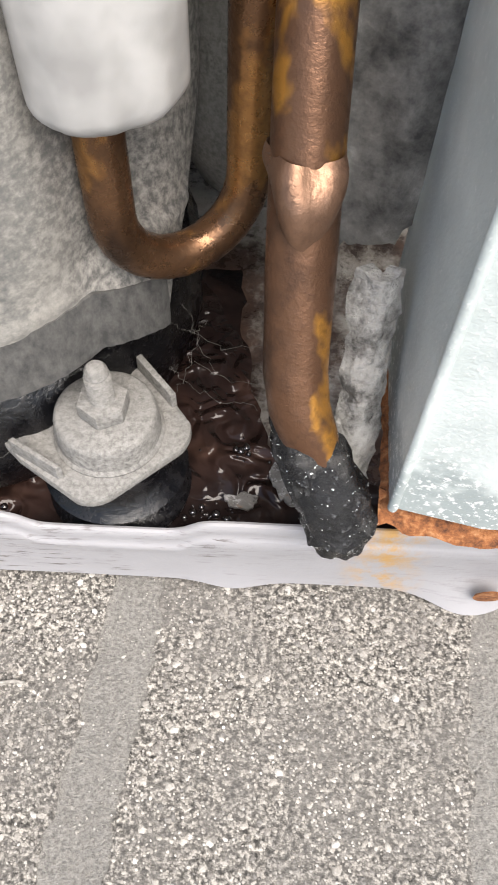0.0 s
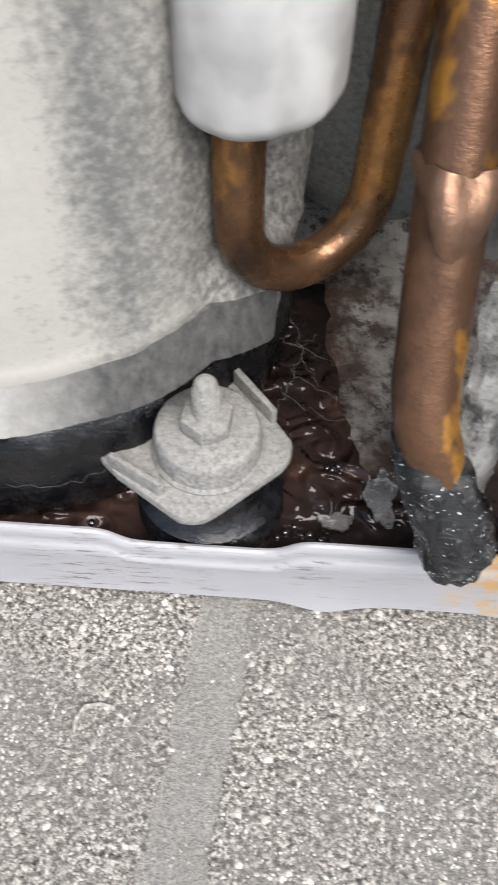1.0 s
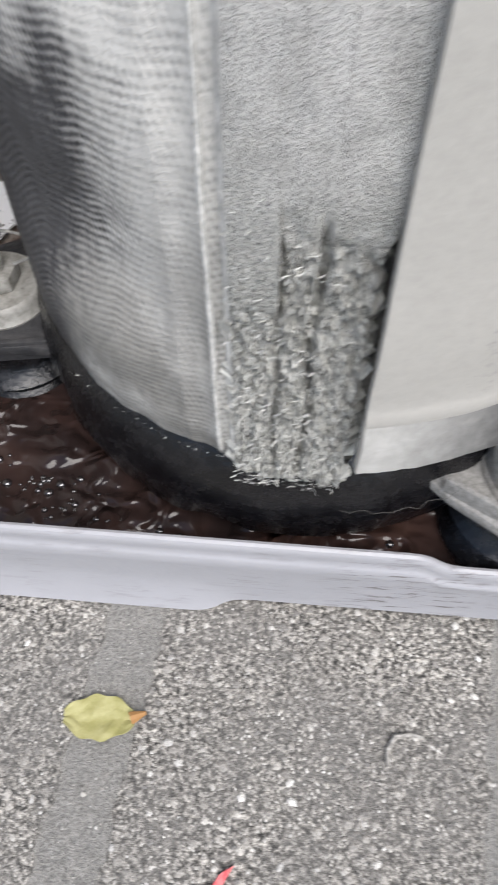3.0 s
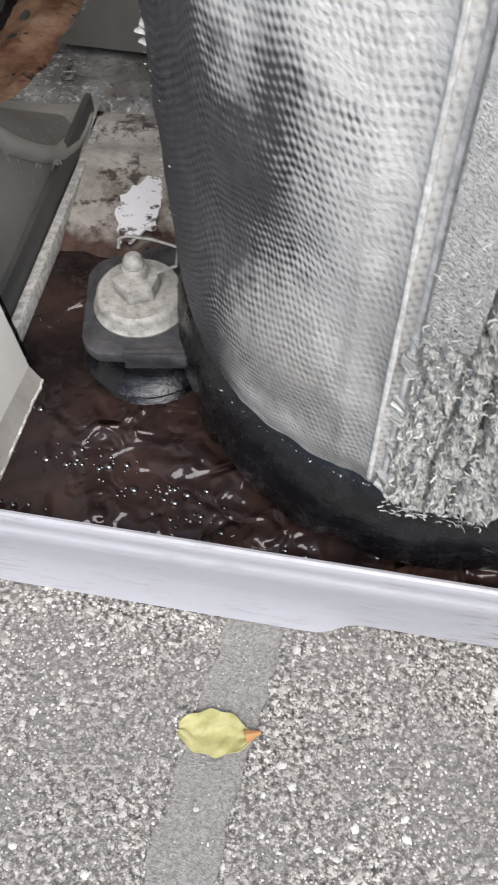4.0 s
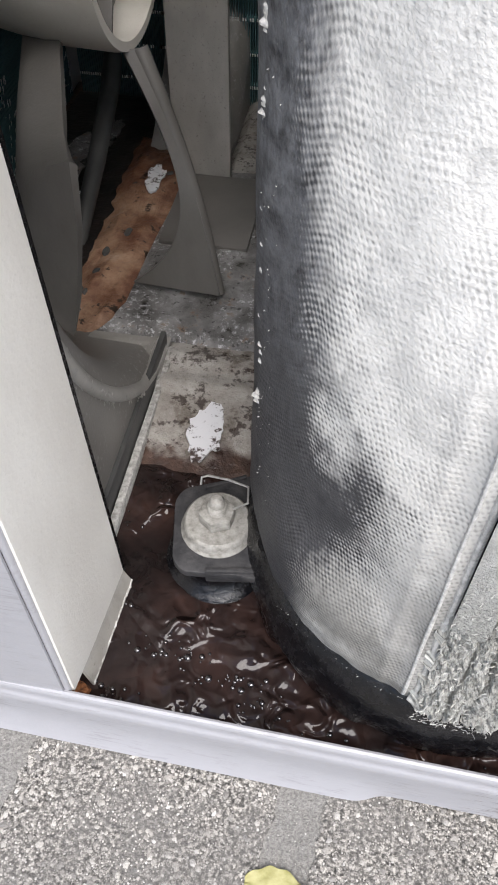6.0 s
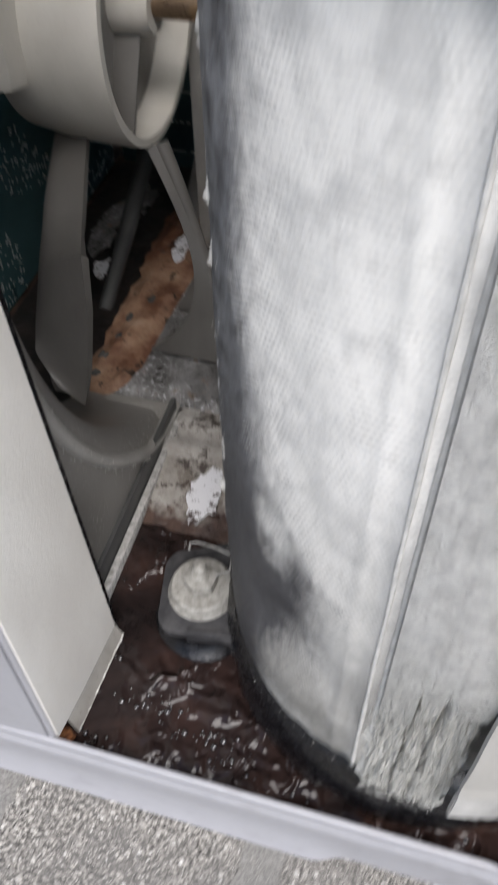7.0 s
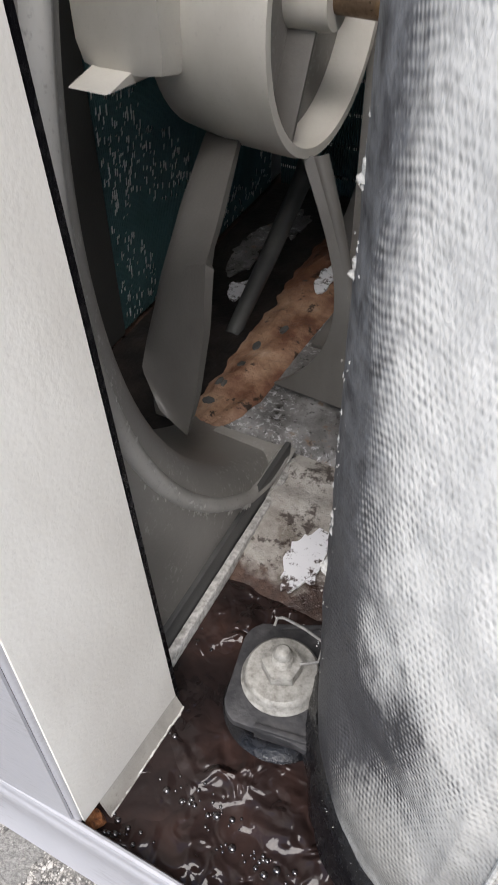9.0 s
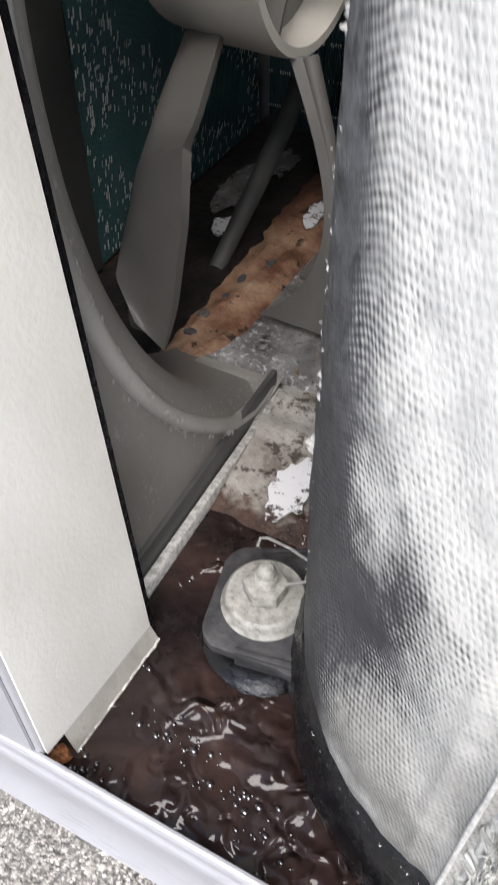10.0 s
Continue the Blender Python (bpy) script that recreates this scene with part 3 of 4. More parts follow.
part("fabric_cover", thicken(grid(200, 130, cloth_pt, lambda u, v: (radians(-262 + 161 * u) * CR, 0.062 + 0.29 * v)), 0.0022), m_cloth, comp, "black woven fabric caked with pale dust")


def fray_pt(u, v):
    z = 0.120 + 0.225 * v
    th = -161 + 5 * u + 0.5 * noise.noise((z * 90, 3, 0))
    tuft = max(0, -0.1 + 0.9 * noise.noise((z * 120, 1, 5)) + 0.9 * noise.noise((z * 700, 4, 2)) + 0.7 * noise.noise((z * 1900, 8, 2)))
    return on(th, cloth_r(th, z) + -0.0005 + 0.0022 * tuft * hill(u, 0.5, 0.22), z)


part("frayed_edge", thicken(grid(10, 420, fray_pt), 0.0008), m_hem, comp, "ragged pale edge of the fabric")


def felt_pt(u, v):
    z = 0.0615 + 0.255 * v + 0.002 * fbm(u * 9, v * 3, 5)
    raw = 1 / (1 + math.exp((z - 0.136 + 0.02 * (u < 0.35)) / 0.003))
    th = -101.2 + (17.6 - 0.9 * raw) * u
    r = 0.0815 + 0.002 * u + raw * (0.0024 * fbm(u * 11, z * 380, 2) + 0.0013 * fbm(u * 40, z * 900, 4) - 0.005 * hill(u, 0.62 + 0.03 * math.sin(z * 160), 0.03) - 0.003 * hill(u, 0.36 + 0.02 * math.sin(z * 210), 0.02))
    return on(th, r + (0.0012 + 0.0030 * u) * (1 - raw), z)


part("felt_strip", thicken(grid(70, 260, felt_pt, lambda u, v: (0.0275 * u, 0.255 * v)), 0.003), m_felt, comp, "frayed grey felt lining")
# loose fibres along the felt and the fabric hem
bm = bmesh.new()
rng = random.Random(4)
for k in range(950):
    if k % 13 > 1:
        th, z, r = rng.uniform(-101, -84), 0.060 + 0.085 * rng.random() ** 1.4, 0.0838
    elif k % 13:
        th = rng.uniform(-150, -84)
        z, r = cloth_low(th) + 0.001, 0.0795
    else:
        th, z, r = -152 + rng.uniform(-4, 4), rng.uniform(0.1, 0.32), 0.0797
    p = Vector(on(th, r, z))
    out = Vector((math.cos(radians(th)), math.sin(radians(th)), 0))
    d = Vector((rng.uniform(-1, 1), rng.uniform(-0.3, 0.3), rng.uniform(-1, 0.8))).normalized() + out * rng.uniform(-0.1, 0.35)
    side = d.cross(out).normalized()
    ln, curl = rng.uniform(0.0007, 0.0018) * (0.3 if k % 13 < 2 else 1), rng.uniform(-1.2, 1.2)
    prev = None
    for j in range(5):
        t = j / 4
        c = p + d * ln * t + side * ln * curl * t * (1 - t) * 2
        q = [bm.verts.new(c + side * 0.0001), bm.verts.new(c - side * 0.0001 + out * 0.00006)]
        if prev:
            bm.faces.new((prev[0], prev[1], q[1], q[0]))
        prev = q
tagged(part("loose_fibre", bm, m_fibre, comp, "pale frayed fibres", smooth=False), kind="stuff")


def sheet_r(th, z):
    r = lerp(th, [(-84, 0.0895), (-60, 0.088), (-46, 0.085), (-30, 0.0855), (40, 0.08)])
    return r + 0.0005 * fbm(th * 0.06, z * 30, 9) + 0.0008 * hill(z, 0.098, 0.0016) - (0.0055 + 0.003 * min(1, max(0, (z - 0.13) / 0.012))) * hill(th, -38, 9) * min(1, max(0, (z - 0.092) / 0.01))


def sheet_low(th):
    return 0.0800 - 0.004 * hill(th, -48, 16) - 0.0125 * min(1, max(0, (th + 45) / 14)) + 0.018 * min(1, max(0, (th + 30) / 14))


def sheet_end(z):
    return lerp(z, [(0.066, -31), (0.085, -27), (0.105, -18), (0.125, -10), (0.3, -5)])


def sheet_pt(u, v):
    low = sheet_low(-84 + 53 * u)
    z = low + (0.32 - low) * v
    th = -84 + (sheet_end(z) + 84) * u
    return on(th, sheet_r(th, z), z)


part("vinyl_sheet", thicken(grid(90, 120, sheet_pt, lambda u, v: (radians(-84 + (sheet_end(0.07 + 0.25 * v) + 84) * u) * 0.088, 0.07 + 0.25 * v)), 0.0016), m_vinyl, comp, "smooth vinyl sheet with pale dust and dark streaks")
part("bottom_band", thicken(grid(80, 6, lambda u, v: on(-83.8 + 53.8 * u, sheet_r(-83.8 + 53.8 * u, 0.08) + 0.0011 - 0.0006 * abs(v - 0.5), sheet_low(-83.8 + 53.8 * u) - 0.0004 + 0.0190 * v + 0.0004 * fbm(u * 30, v)), lambda u, v: (radians(-84 + 54 * u) * 0.088, 0.08 + 0.01 * v)), 0.001), m_band, comp, "dark dusty hem band")
for th, r in ((-104.2, 0.0006), (-101.8, 0.0010)):
    part("hem_seam", tube([on(th + 0.04 * math.sin(k * 0.6), cloth_r(th, 0.064 + k * 0.0045) + 0.0002, 0.064 + k * 0.0045) for k in range(58)], [r + 0.00008 * math.sin(k * 0.8) for k in range(58)], 8), m_hem, comp, "raised stitched hem")


def flap_pt(u, v):
    th = -190 + 130 * u
    low = lerp(th, [(-190, 0.372), (-140, 0.368), (-132, 0.346), (-129, 0.333), (-126.4, 0.325), (-123.9, 0.312), (-122, 0.307), (-117, 0.3035), (-114, 0.306), (-111, 0.306), (-104, 0.301), (-97, 0.297), (-60, 0.294)]) + 0.0012 * fbm(u * 22, 2)
    z = low + (0.385 - low) * min(1, v * 1.6)
    r = 0.0842 + 0.003 * fbm(th * 0.05, z * 40, 11) + 0.0022 * hill(v, 0.0, 0.08) + 0.0025 * hill(th, -117, 5) * hill(v, 0, 0.3)
    if v > 0.625:
        r *= 1 - 0.98 * (v - 0.625) / 0.375
        z += 0.012 * math.sin((v - 0.625) / 0.375 * math.pi / 2)
    return on(th, r, z)


m_flap = Mat("pale_flap_fabric", 0.85)
_n = m_flap.noise(420, 4, 0.7)
m_flap.colour(m_flap.mix(m_flap.noise(45, 4), m_flap.ramp(_n, (0.3, (0.68, 0.665, 0.635)), (0.65, (0.88, 0.865, 0.83))), (0.82, 0.805, 0.775))).bump(_n, 0.00022).bump(m_flap.noise(70, 4, 0.6), 0.0022)
part("top_flap", thicken(grid(220, 60, flap_pt), 0.003), m_flap, comp, "pale folded top flap")
part("shell", lathe([(0.001, 0.026), (0.066, 0.026), (0.0665, 0.034), (0.068, 0.055), (0.073, 0.068), (0.073, 0.32), (0.055, 0.35), (0.001, 0.36)], Matrix.Translation((CX, CY, 0)), 64), m_darkdust, comp, "dusty dark steel shell")
bm = lathe([(0.06, 0.019), (0.074, 0.019), (0.0800, 0.028), (0.0815, 0.040), (0.0805, 0.051), (0.0775, 0.060), (0.07, 0.066), (0.06, 0.066)], Matrix.Translation((CX, CY, 0)), 160)
part("accumulator", lathe([(0.001, 0.060), (0.014, 0.062), (0.026, 0.071), (0.0325, 0.086), (0.033, 0.10), (0.033, 0.33), (0.024, 0.35), (0.001, 0.355)], Matrix.Translation((0.004, 0.114, 0)), 56), m_greydust, comp, "dusty grey accumulator tank")
part("base_skirt", rough_up(rough_up(bm, 0.0015, 90), 0.0007, 300, 4), m_black, comp, "wet black rubber skirt")


def arc_pts(cx, cy, r, a0, a1, n=7):
    return [(cx + r * math.cos(radians(a0 + (a1 - a0) * k / n)), cy + r * math.sin(radians(a0 + (a1 - a0) * k / n))) for k in range(n + 1)]


def foot(theta, dz, material, washer_mat, cup=1.0, lift=0.0, top=0.0735):
    """A mounting foot: plate with upturned tabs, rubber grommet, cup washer, nut and stud. x runs outwards."""
    m = Matrix.Translation((CX, CY, dz)) @ pose(0, 0, 0, 0, 0, theta)
    f = part("foot", plate([(0.055, -0.026), (0.083, -0.0238)] + arc_pts(0.0985, -0.0105, 0.0095, -62, 0) + arc_pts(0.0985, 0.0105, 0.0095, 0, 62) + [(0.083, 0.021), (0.055, 0.028)], 0.0455 + lift, 0.0492 + lift, m, 0.0009), material, comp, "steel mounting foot")
    rough_tab = [(0.080, -0.0240), (0.0955, -0.0190), (0.0960, -0.0175), (0.080, -0.0223)]
    part("tab", plate(rough_tab, 0.0470, 0.0545, m, 0.0004), material, f)
    part("tab", plate([(0.078, 0.0185), (0.0955, 0.0180), (0.0957, 0.0197), (0.078, 0.0205)], 0.0470, 0.0545, m, 0.0004), material, f)
    c = m @ Matrix.Translation((0.0912, 0, 0))
    part("grommet", lathe([(0.004, 0.0195), (0.0205, 0.0195), (0.0212, 0.023), (0.0195, 0.0255), (0.017, 0.028), (0.0182, 0.0315), (0.0208, 0.034), (0.0175, 0.037), (0.016, 0.040), (0.0165, 0.0455), (0.004, 0.0455)], c, 48), m_black, f, "black ribbed rubber grommet")
    part("cup_washer", lathe([(0.003, 0.0492 + lift), (0.0150 * cup, 0.0492 + lift), (0.0152 * cup, 0.0500 + lift), (0.0143 * cup, 0.0510 + lift), (0.0139 * cup, 0.0572), (0.0135 * cup, 0.0586), (0.0127 * cup, 0.0592), (0.003, 0.0592)], c, 56), washer_mat, f, "thick round cup washer")
    n = part("nut", plate([(0.0070 * math.cos(radians(60 * k + 12)), 0.0070 * math.sin(radians(60 * k + 12))) for k in range(6)], 0.0592, 0.0645, c, 0.0006), washer_mat, f, "hexagonal nut")
    prof = [(0.001, 0.058), (0.0031, 0.058)]
    z = 0.0635
    while z < top:
        prof += [(0.0035, z), (0.0027, z + 0.00055)]
        z += 0.0011
    prof += [(0.0031, z), (0.0029, z + 0.0016), (0.0022, z + 0.0026), (0.0005, z + 0.003)]
    part("stud", lathe(prof, c, 24), washer_mat, f, "threaded stud")
    return f


foot(-49.0, 0.0, m_greydust, m_greydust)
far_foot = foot(190.8, -0.006, m_foot, m_chalkzinc, 0.92, 0.004, 0.0690)
part("wire_clip", tube([(-0.1985, 0.0855, 0.0555), (-0.1985, 0.0875, 0.0575), (-0.1960, 0.0880, 0.0585), (-0.1880, 0.0870, 0.0590), (-0.1800, 0.0850, 0.0590), (-0.1790, 0.0780, 0.0585), (-0.1840, 0.0745, 0.0585)], 0.0005, 8), m_zinc, far_foot, "thin bent wire clip")
foot(71.0, -0.004, m_foot, m_zinc)

# ---- pipes ----
hair = thing("pipe_loop", "thin brown tarnished copper pipe with a u-bend", "pipe")
A, B = Vector((-0.0330, 0.0345, 0)), Vector((-0.0035, 0.0520, 0))
mid, half = (A + B) / 2, (B - A) / 2
pts = [A + Vector((0, 0, z)) for z in (0.30, 0.22, 0.17, 0.145, 0.13, 0.122)]
pts += [mid - half * math.cos(radians(a)) + Vector((0, 0, 0.1165 - 0.0185 * math.sin(radians(a)))) for a in range(0, 181, 12)]
pts += [B + Vector((0.0002 * k, -0.0006 * k, 0.122 + 0.012 * k)) for k in range(16)]
part("copper_tube", tube(pts, 0.0053, 28), m_copper, hair)


def sleeve_pt(u, v):
    a = 2 * math.pi * u
    z = 0.1500 + 0.16 * max(0, v - 0.16) / 0.84
    r = 0.0140 + 0.0011 * fbm(math.cos(a) * 1.4, math.sin(a) * 1.4, z * 40) + 0.0015 * math.sin(2 * a + 0.6)
    if v < 0.16:
        k = v / 0.16
        r = r * (0.38 + 0.62 * math.sin(k * math.pi / 2))
        z = 0.1500 - 0.006 * math.cos(k * math.pi / 2)
    return (A.x + 0.004 + r * math.cos(a), A.y - 0.003 + r * math.sin(a), z)


part("insulation_sleeve", grid(56, 60, sleeve_pt, closed=True), m_sleeve, hair, "white wrinkled insulation sleeve")

hair.location.z = -0.0035

suction = thing("suction_pipe", "thick stained copper pipe sealed with black mastic", "pipe")
TX, TY = 0.0080, 0.0060
PIPE = lambda z: (TX + 0.0004 * math.sin(z * 40), TY + 0.52 * (z - 0.085), z)
pts = [PIPE(z) for z in (0.32, 0.29, 0.26, 0.23, 0.20, 0.17, 0.15, 0.13, 0.11, 0.10, 0.092)] + [(TX + 0.001, TY - 0.001, 0.085), (TX + 0.003, TY - 0.003, 0.080), (TX + 0.006, TY - 0.006, 0.073)]
part("copper_tube", tube(pts, [0.0074] * 9 + [0.0073, 0.0072, 0.007, 0.0067, 0.006], 32), m_thick, suction)


def collar_pt(u, v):
    a = -math.pi / 2 + (u - 0.5) * 4.2
    w = 0.5 + 0.5 * math.cos(max(-math.pi, min(math.pi, (u - 0.5) * 7.5)))
    z = 0.1318 - v * (0.004 + 0.010 * w) + 0.003 * abs(u - 0.5) * 2
    r = 0.0075 + 0.0020 * math.sin(math.pi * v) * (0.35 + 0.65 * w) + 0.0006 * math.sin(u * 20)
    c = PIPE(z)
    return (c[0] + r * math.cos(a), c[1] + r * math.sin(a) * 0.95, z - 0.4 * r * math.sin(a))


part("brazed_collar", grid(40, 14, collar_pt), m_solder, suction, "pinkish brazed copper collar")
bm = tube([(TX - 0.001, TY + 0.001, 0.084), (TX + 0.002, TY - 0.002, 0.078), (TX + 0.006, TY - 0.007, 0.071), (TX + 0.010, TY - 0.012, 0.064), (TX + 0.0125, TY - 0.0135, 0.056), (TX + 0.0135, TY - 0.0130, 0.050), (TX + 0.0135, TY - 0.0105, 0.0445), (TX + 0.0135, TY - 0.0075, 0.0385)], [0.0055, 0.0072, 0.0082, 0.0088, 0.0090, 0.0082, 0.0062, 0.004], 40)
bmesh.ops.subdivide_edges(bm, edges=bm.edges[:], cuts=2, use_grid_fill=True)
lump = part("mastic_lump", rough_up(rough_up(bm, 0.0018, 160), 0.0009, 520, 3), m_mastic, suction, "glistening black mastic lump")
# water droplets on the mastic, white so that their glint is in the colour
bm = bmesh.new()
rng = random.Random(9)
for v in rng.sample(list(lump.data.vertices), 700):
    if v.normal.y > 0.3 or v.co.z > 0.080:
        continue
    p, r = v.co + v.normal * 0.0001, 0.00005 + 0.00014 * rng.random() ** 3
    ring = [bm.verts.new(p + r * (math.cos(a) * v.normal.orthogonal() + math.sin(a) * v.normal.cross(v.normal.orthogonal()))) for a in (1.0472 * k for k in range(6))]
    tip = bm.verts.new(p + v.normal * r * 0.9)
    for k in range(6):
        bm.faces.new((ring[k], ring[(k + 1) % 6], tip))
tagged(part("droplet", bm, m_lightspeck, lump, "tiny water droplets, their sparkle painted white"), kind="stuff")

putty = link_mesh("putty_slab", rough_up(rough_up(thicken(grid(20, 40, lambda u, v: (0.0178 + 0.0112 * u + 0.002 * v, 0.006 + 0.020 * v - 0.004 * math.sin(u * 3), 0.060 + 0.048 * v - 0.006 * (2 * u - 1) ** 2 * (1 - v))), 0.0045), 0.0014, 130), 0.0008, 480, 2), m_putty)
tagged(putty, "crumbling grey putty slab beside the black mastic", "putty")

# ---- service panel with its flange ----
panel = thing("service_panel", "bluish galvanised steel service panel, rusty along its foot", "panel")
PX, PY, PZ = 0.0300, -0.0105, 0.0680


part("side_sheet", thicken(grid(12, 30, lambda u, v: (PX + 0.0015 + 0.0045 * (1 - u) * 1.0 + 0.012 * v * 0.25, PY + 0.062 * (1 - u), PZ + 0.25 * v)), 0.0008), m_galv, panel, "side return of the sheet")
part("front_sheet", thicken(grid(30, 30, lambda u, v: (PX + 0.0015 + 0.003 * v + 0.12 * u, PY - 0.004 * min(1, u * 6) - 0.006 * u, PZ + 0.25 * v)), 0.0008), m_galv, panel)
part("bend", tube([(PX + 0.0016 + 0.003 * k / 20, PY - 0.0002, PZ + 0.25 * k / 20) for k in range(21)], 0.0012, 10), m_galv, panel, "bright bent edge")
bm = thicken(grid(60, 6, lambda u, v: (PX - 0.001 + 0.12 * u, PY - 0.0045 * min(1, u * 6) - 0.006 * u - 0.001 + 0.006 * v, PZ - 0.0065 + 0.006 * v + 0.0012 * fbm(u * 30, v * 3))), 0.0016)
part("rusty_foot", rough_up(bm, 0.0008, 300), m_rust, panel, "flaking rusty bottom flange")
bm = thicken(grid(6, 60, lambda u, v: (PX - 0.0008 + 0.003 * u + 0.0045 * v, PY + 0.001 + 0.056 * v, PZ - 0.003 + 0.006 * u + 0.001 * fbm(v * 30, u))), 0.0014)
part("rusty_edge", rough_up(bm, 0.0008, 300, 2), m_rust, panel, "rusty inner edge")
part("leg", box(PX + 0.085, PY - 0.008, 0.0, PX + 0.115, PY + 0.03, PZ + 0.01), m_galv, panel)

strip = thing("rubber_flap", "torn black rubber sheet hanging behind the copper pipe", "rubber sheet")
part("sheet", rough_up(thicken(grid(24, 60, lambda u, v: (0.010 + 0.027 * u + 0.006 * v * u, 0.052 + 0.003 * math.sin(u * 6), 0.086 + 0.012 * u + 0.004 * (u > 0.8) + 0.0025 * fbm(u * 9, 1.0) * (1 - v) + 0.22 * v)), 0.0022), 0.0012, 120), m_strip, strip)
part("bead", tube([(0.0275 + 0.002 * math.sin(k * 0.9) * 0.3 + 0.0004 * k, 0.050, 0.098 + 0.009 * k) for k in range(24)], [0.0016 + 0.0005 * math.sin(k * 1.9) for k in range(24)], 10), m_strip, strip, "knobbly rolled edge")

# ---- fan side: cover flange, shroud, fan ----
cover = thing("front_cover", "beige painted steel front cover with a side return", "cover")


def cover_pt(u, v):
    z = 0.0335 - 0.007 * u + 0.42 * v
    return (-0.2280 + 0.0020 * u, 0.0074 + (0.0516 - 0.02 * v) * u, z)


part("side_return", thicken(grid(40, 20, cover_pt), 0.0009), m_cover, cover)
part("lower_flange", thicken(grid(30, 10, lambda u, v: (-0.2284 + 0.0022 * u + 0.0034 * (1 - v), 0.0150 + 0.0440 * u, 0.0200 + (0.0150 - 0.0064 * u) * v)), 0.0008), m_coverdark, cover, "darker beige lower flange")
part("flange_edge", rough_up(tube([(-0.2248 + 0.0022 * k / 30, 0.0152 + 0.0437 * k / 30, 0.0212) for k in range(31)], 0.0005, 8), 0.0008, 420), m_chalk, cover, "pale crusted flange edge")
part("rust_scab", rough_up(lathe([(0.0005, 0), (0.0034, 0.0004), (0.0028, 0.0022), (0.0006, 0.0030)], Matrix.Translation((-0.2285, 0.0115, 0.0215)), 14), 0.0012, 300), m_rust, cover, "rusty scab in the notch")
# front and bend take the lip's grey: shadow on the beige, put into the colour
part("front_skin", thicken(grid(40, 6, lambda u, v: (-0.2302 - 0.16 * u, 0.0062 - 0.0005 * u, 0.0342 + 0.42 * v)), 0.0009), m_lip, cover, "front skin, its shadow put in as the lip's grey")
part("corner_bend", tube([(-0.2292, 0.0072, 0.0338 + 0.42 * k / 20) for k in range(21)], 0.0013, 14), m_lip, cover, "rounded corner bend")
part("joint_gap", plate([(0.0597, 0.024), (0.0612, 0.024), (0.0412, 0.45), (0.0397, 0.45)], -0.2385, -0.2252, Matrix(((0, 0, 1, 0), (1, 0, 0, 0), (0, 1, 0, 0), (0, 0, 0, 1)))), m_black, cover, "dark sealing joint")

SX, FY, FZ, RR = -0.240, 0.277, 0.200, 0.196
shroud = thing("fan_shroud", "grey-brown plastic fan shroud with a flared round opening", "fan shroud")


def shroud_pt(u, v):
    a = 2 * math.pi * u
    if v < 0.3:   # tunnel wall
        k = v / 0.3
        r, x = RR - 0.001 * (1 - k), SX - 0.053 + 0.040 * k
    elif v < 0.65:   # flared mouth
        k = (v - 0.3) / 0.35 * math.pi / 2
        r, x = RR + 0.014 * (1 - math.cos(k)), SX - 0.013 + 0.013 * math.sin(k)
    else:   # flat plate out to a square
        k = (v - 0.65) / 0.35
        c, s = math.cos(a), math.sin(a)
        q = 1 / max(abs(c), abs(s))
        r, x = (RR + 0.014) * (1 - k) + k * 0.235 * q, SX
    y, z = FY + r * math.cos(a), FZ + r * math.sin(a)
    return (x, max(y, 0.0400), max(z, 0.0225))


part("orifice_plate", grid(220, 44, shroud_pt, closed=True), m_shroud, shroud)


def sill_edge(y):
    return lerp(y, [(0.165, -0.293), (0.178, -0.290), (0.183, -0.279), (0.196, -0.270), (0.212, -0.2665), (0.25, -0.2655), (0.27, -0.2645), (0.34, -0.260)])


def sill_pt(u, v):
    y = 0.1885 + 0.15 * u
    w = sill_edge(y)
    if v < 0.15:   # drop down to the bed behind
        return (w - 0.001 * (1 - v / 0.15), y, 0.0205 + 0.0085 * v / 0.15)
    k = (v - 0.15) / 0.85
    x = w + (-0.165 - w) * k
    return (x, y, 0.0290 + 0.0012 * fbm(x * 60, y * 60, 2) + 0.0016 * hill(y, 0.203, 0.007) - 0.003 * hill(y, 0.1885, 0.002))


part("rear_sill", grid(110, 90, sill_pt), m_sill, shroud, "flaking grey sill behind the opening")
part("mouth_floor", grid(40, 40, lambda u, v: (sill_edge(0.158 + 0.0295 * v) * (1 - u) - 0.2365 * u, 0.158 + 0.0295 * v, 0.0292 - 0.004 * (1 - v) + 0.0018 * hill(u, 0.95, 0.2) + 0.0004 * fbm(u * 6, v * 6, 4))), m_shroud, shroud, "smooth floor of the opening")
# lip follows the ring's highlight, lightened in colour to show it
lip_row = [(FY - 0.011 + 0.2015 * math.cos(radians(a)), FZ + 0.2015 * math.sin(radians(a))) for a in range(120, 237, 3)] + [(0.163, 0.0305), (0.172, 0.0295), (0.179, 0.0300), (0.1845, 0.0315)]
part("mouth_lip", tube([(SX - 0.0005, y, z) for y, z in lip_row], [0.0046 - 0.0014 * min(1, k / 30) for k in range(len(lip_row) - 3)] + [0.0034, 0.0034, 0.0022], 12), m_litgrey, shroud, "rounded lip of the opening, dust and highlight in its colour")
part("seam", box(-0.2404, 0.061, 0.0205, -0.2378, 0.1845, 0.0375, bevel=0.0006), m_motor, shroud, "dark wet seam")
part("foot_flange", rough_up(box(-0.2376, 0.062, 0.0205, -0.2340, 0.185, 0.0275, bevel=0.0009), 0.0006, 260), m_chalk, shroud, "pale crusted bottom flange")
bm = bmesh.new()
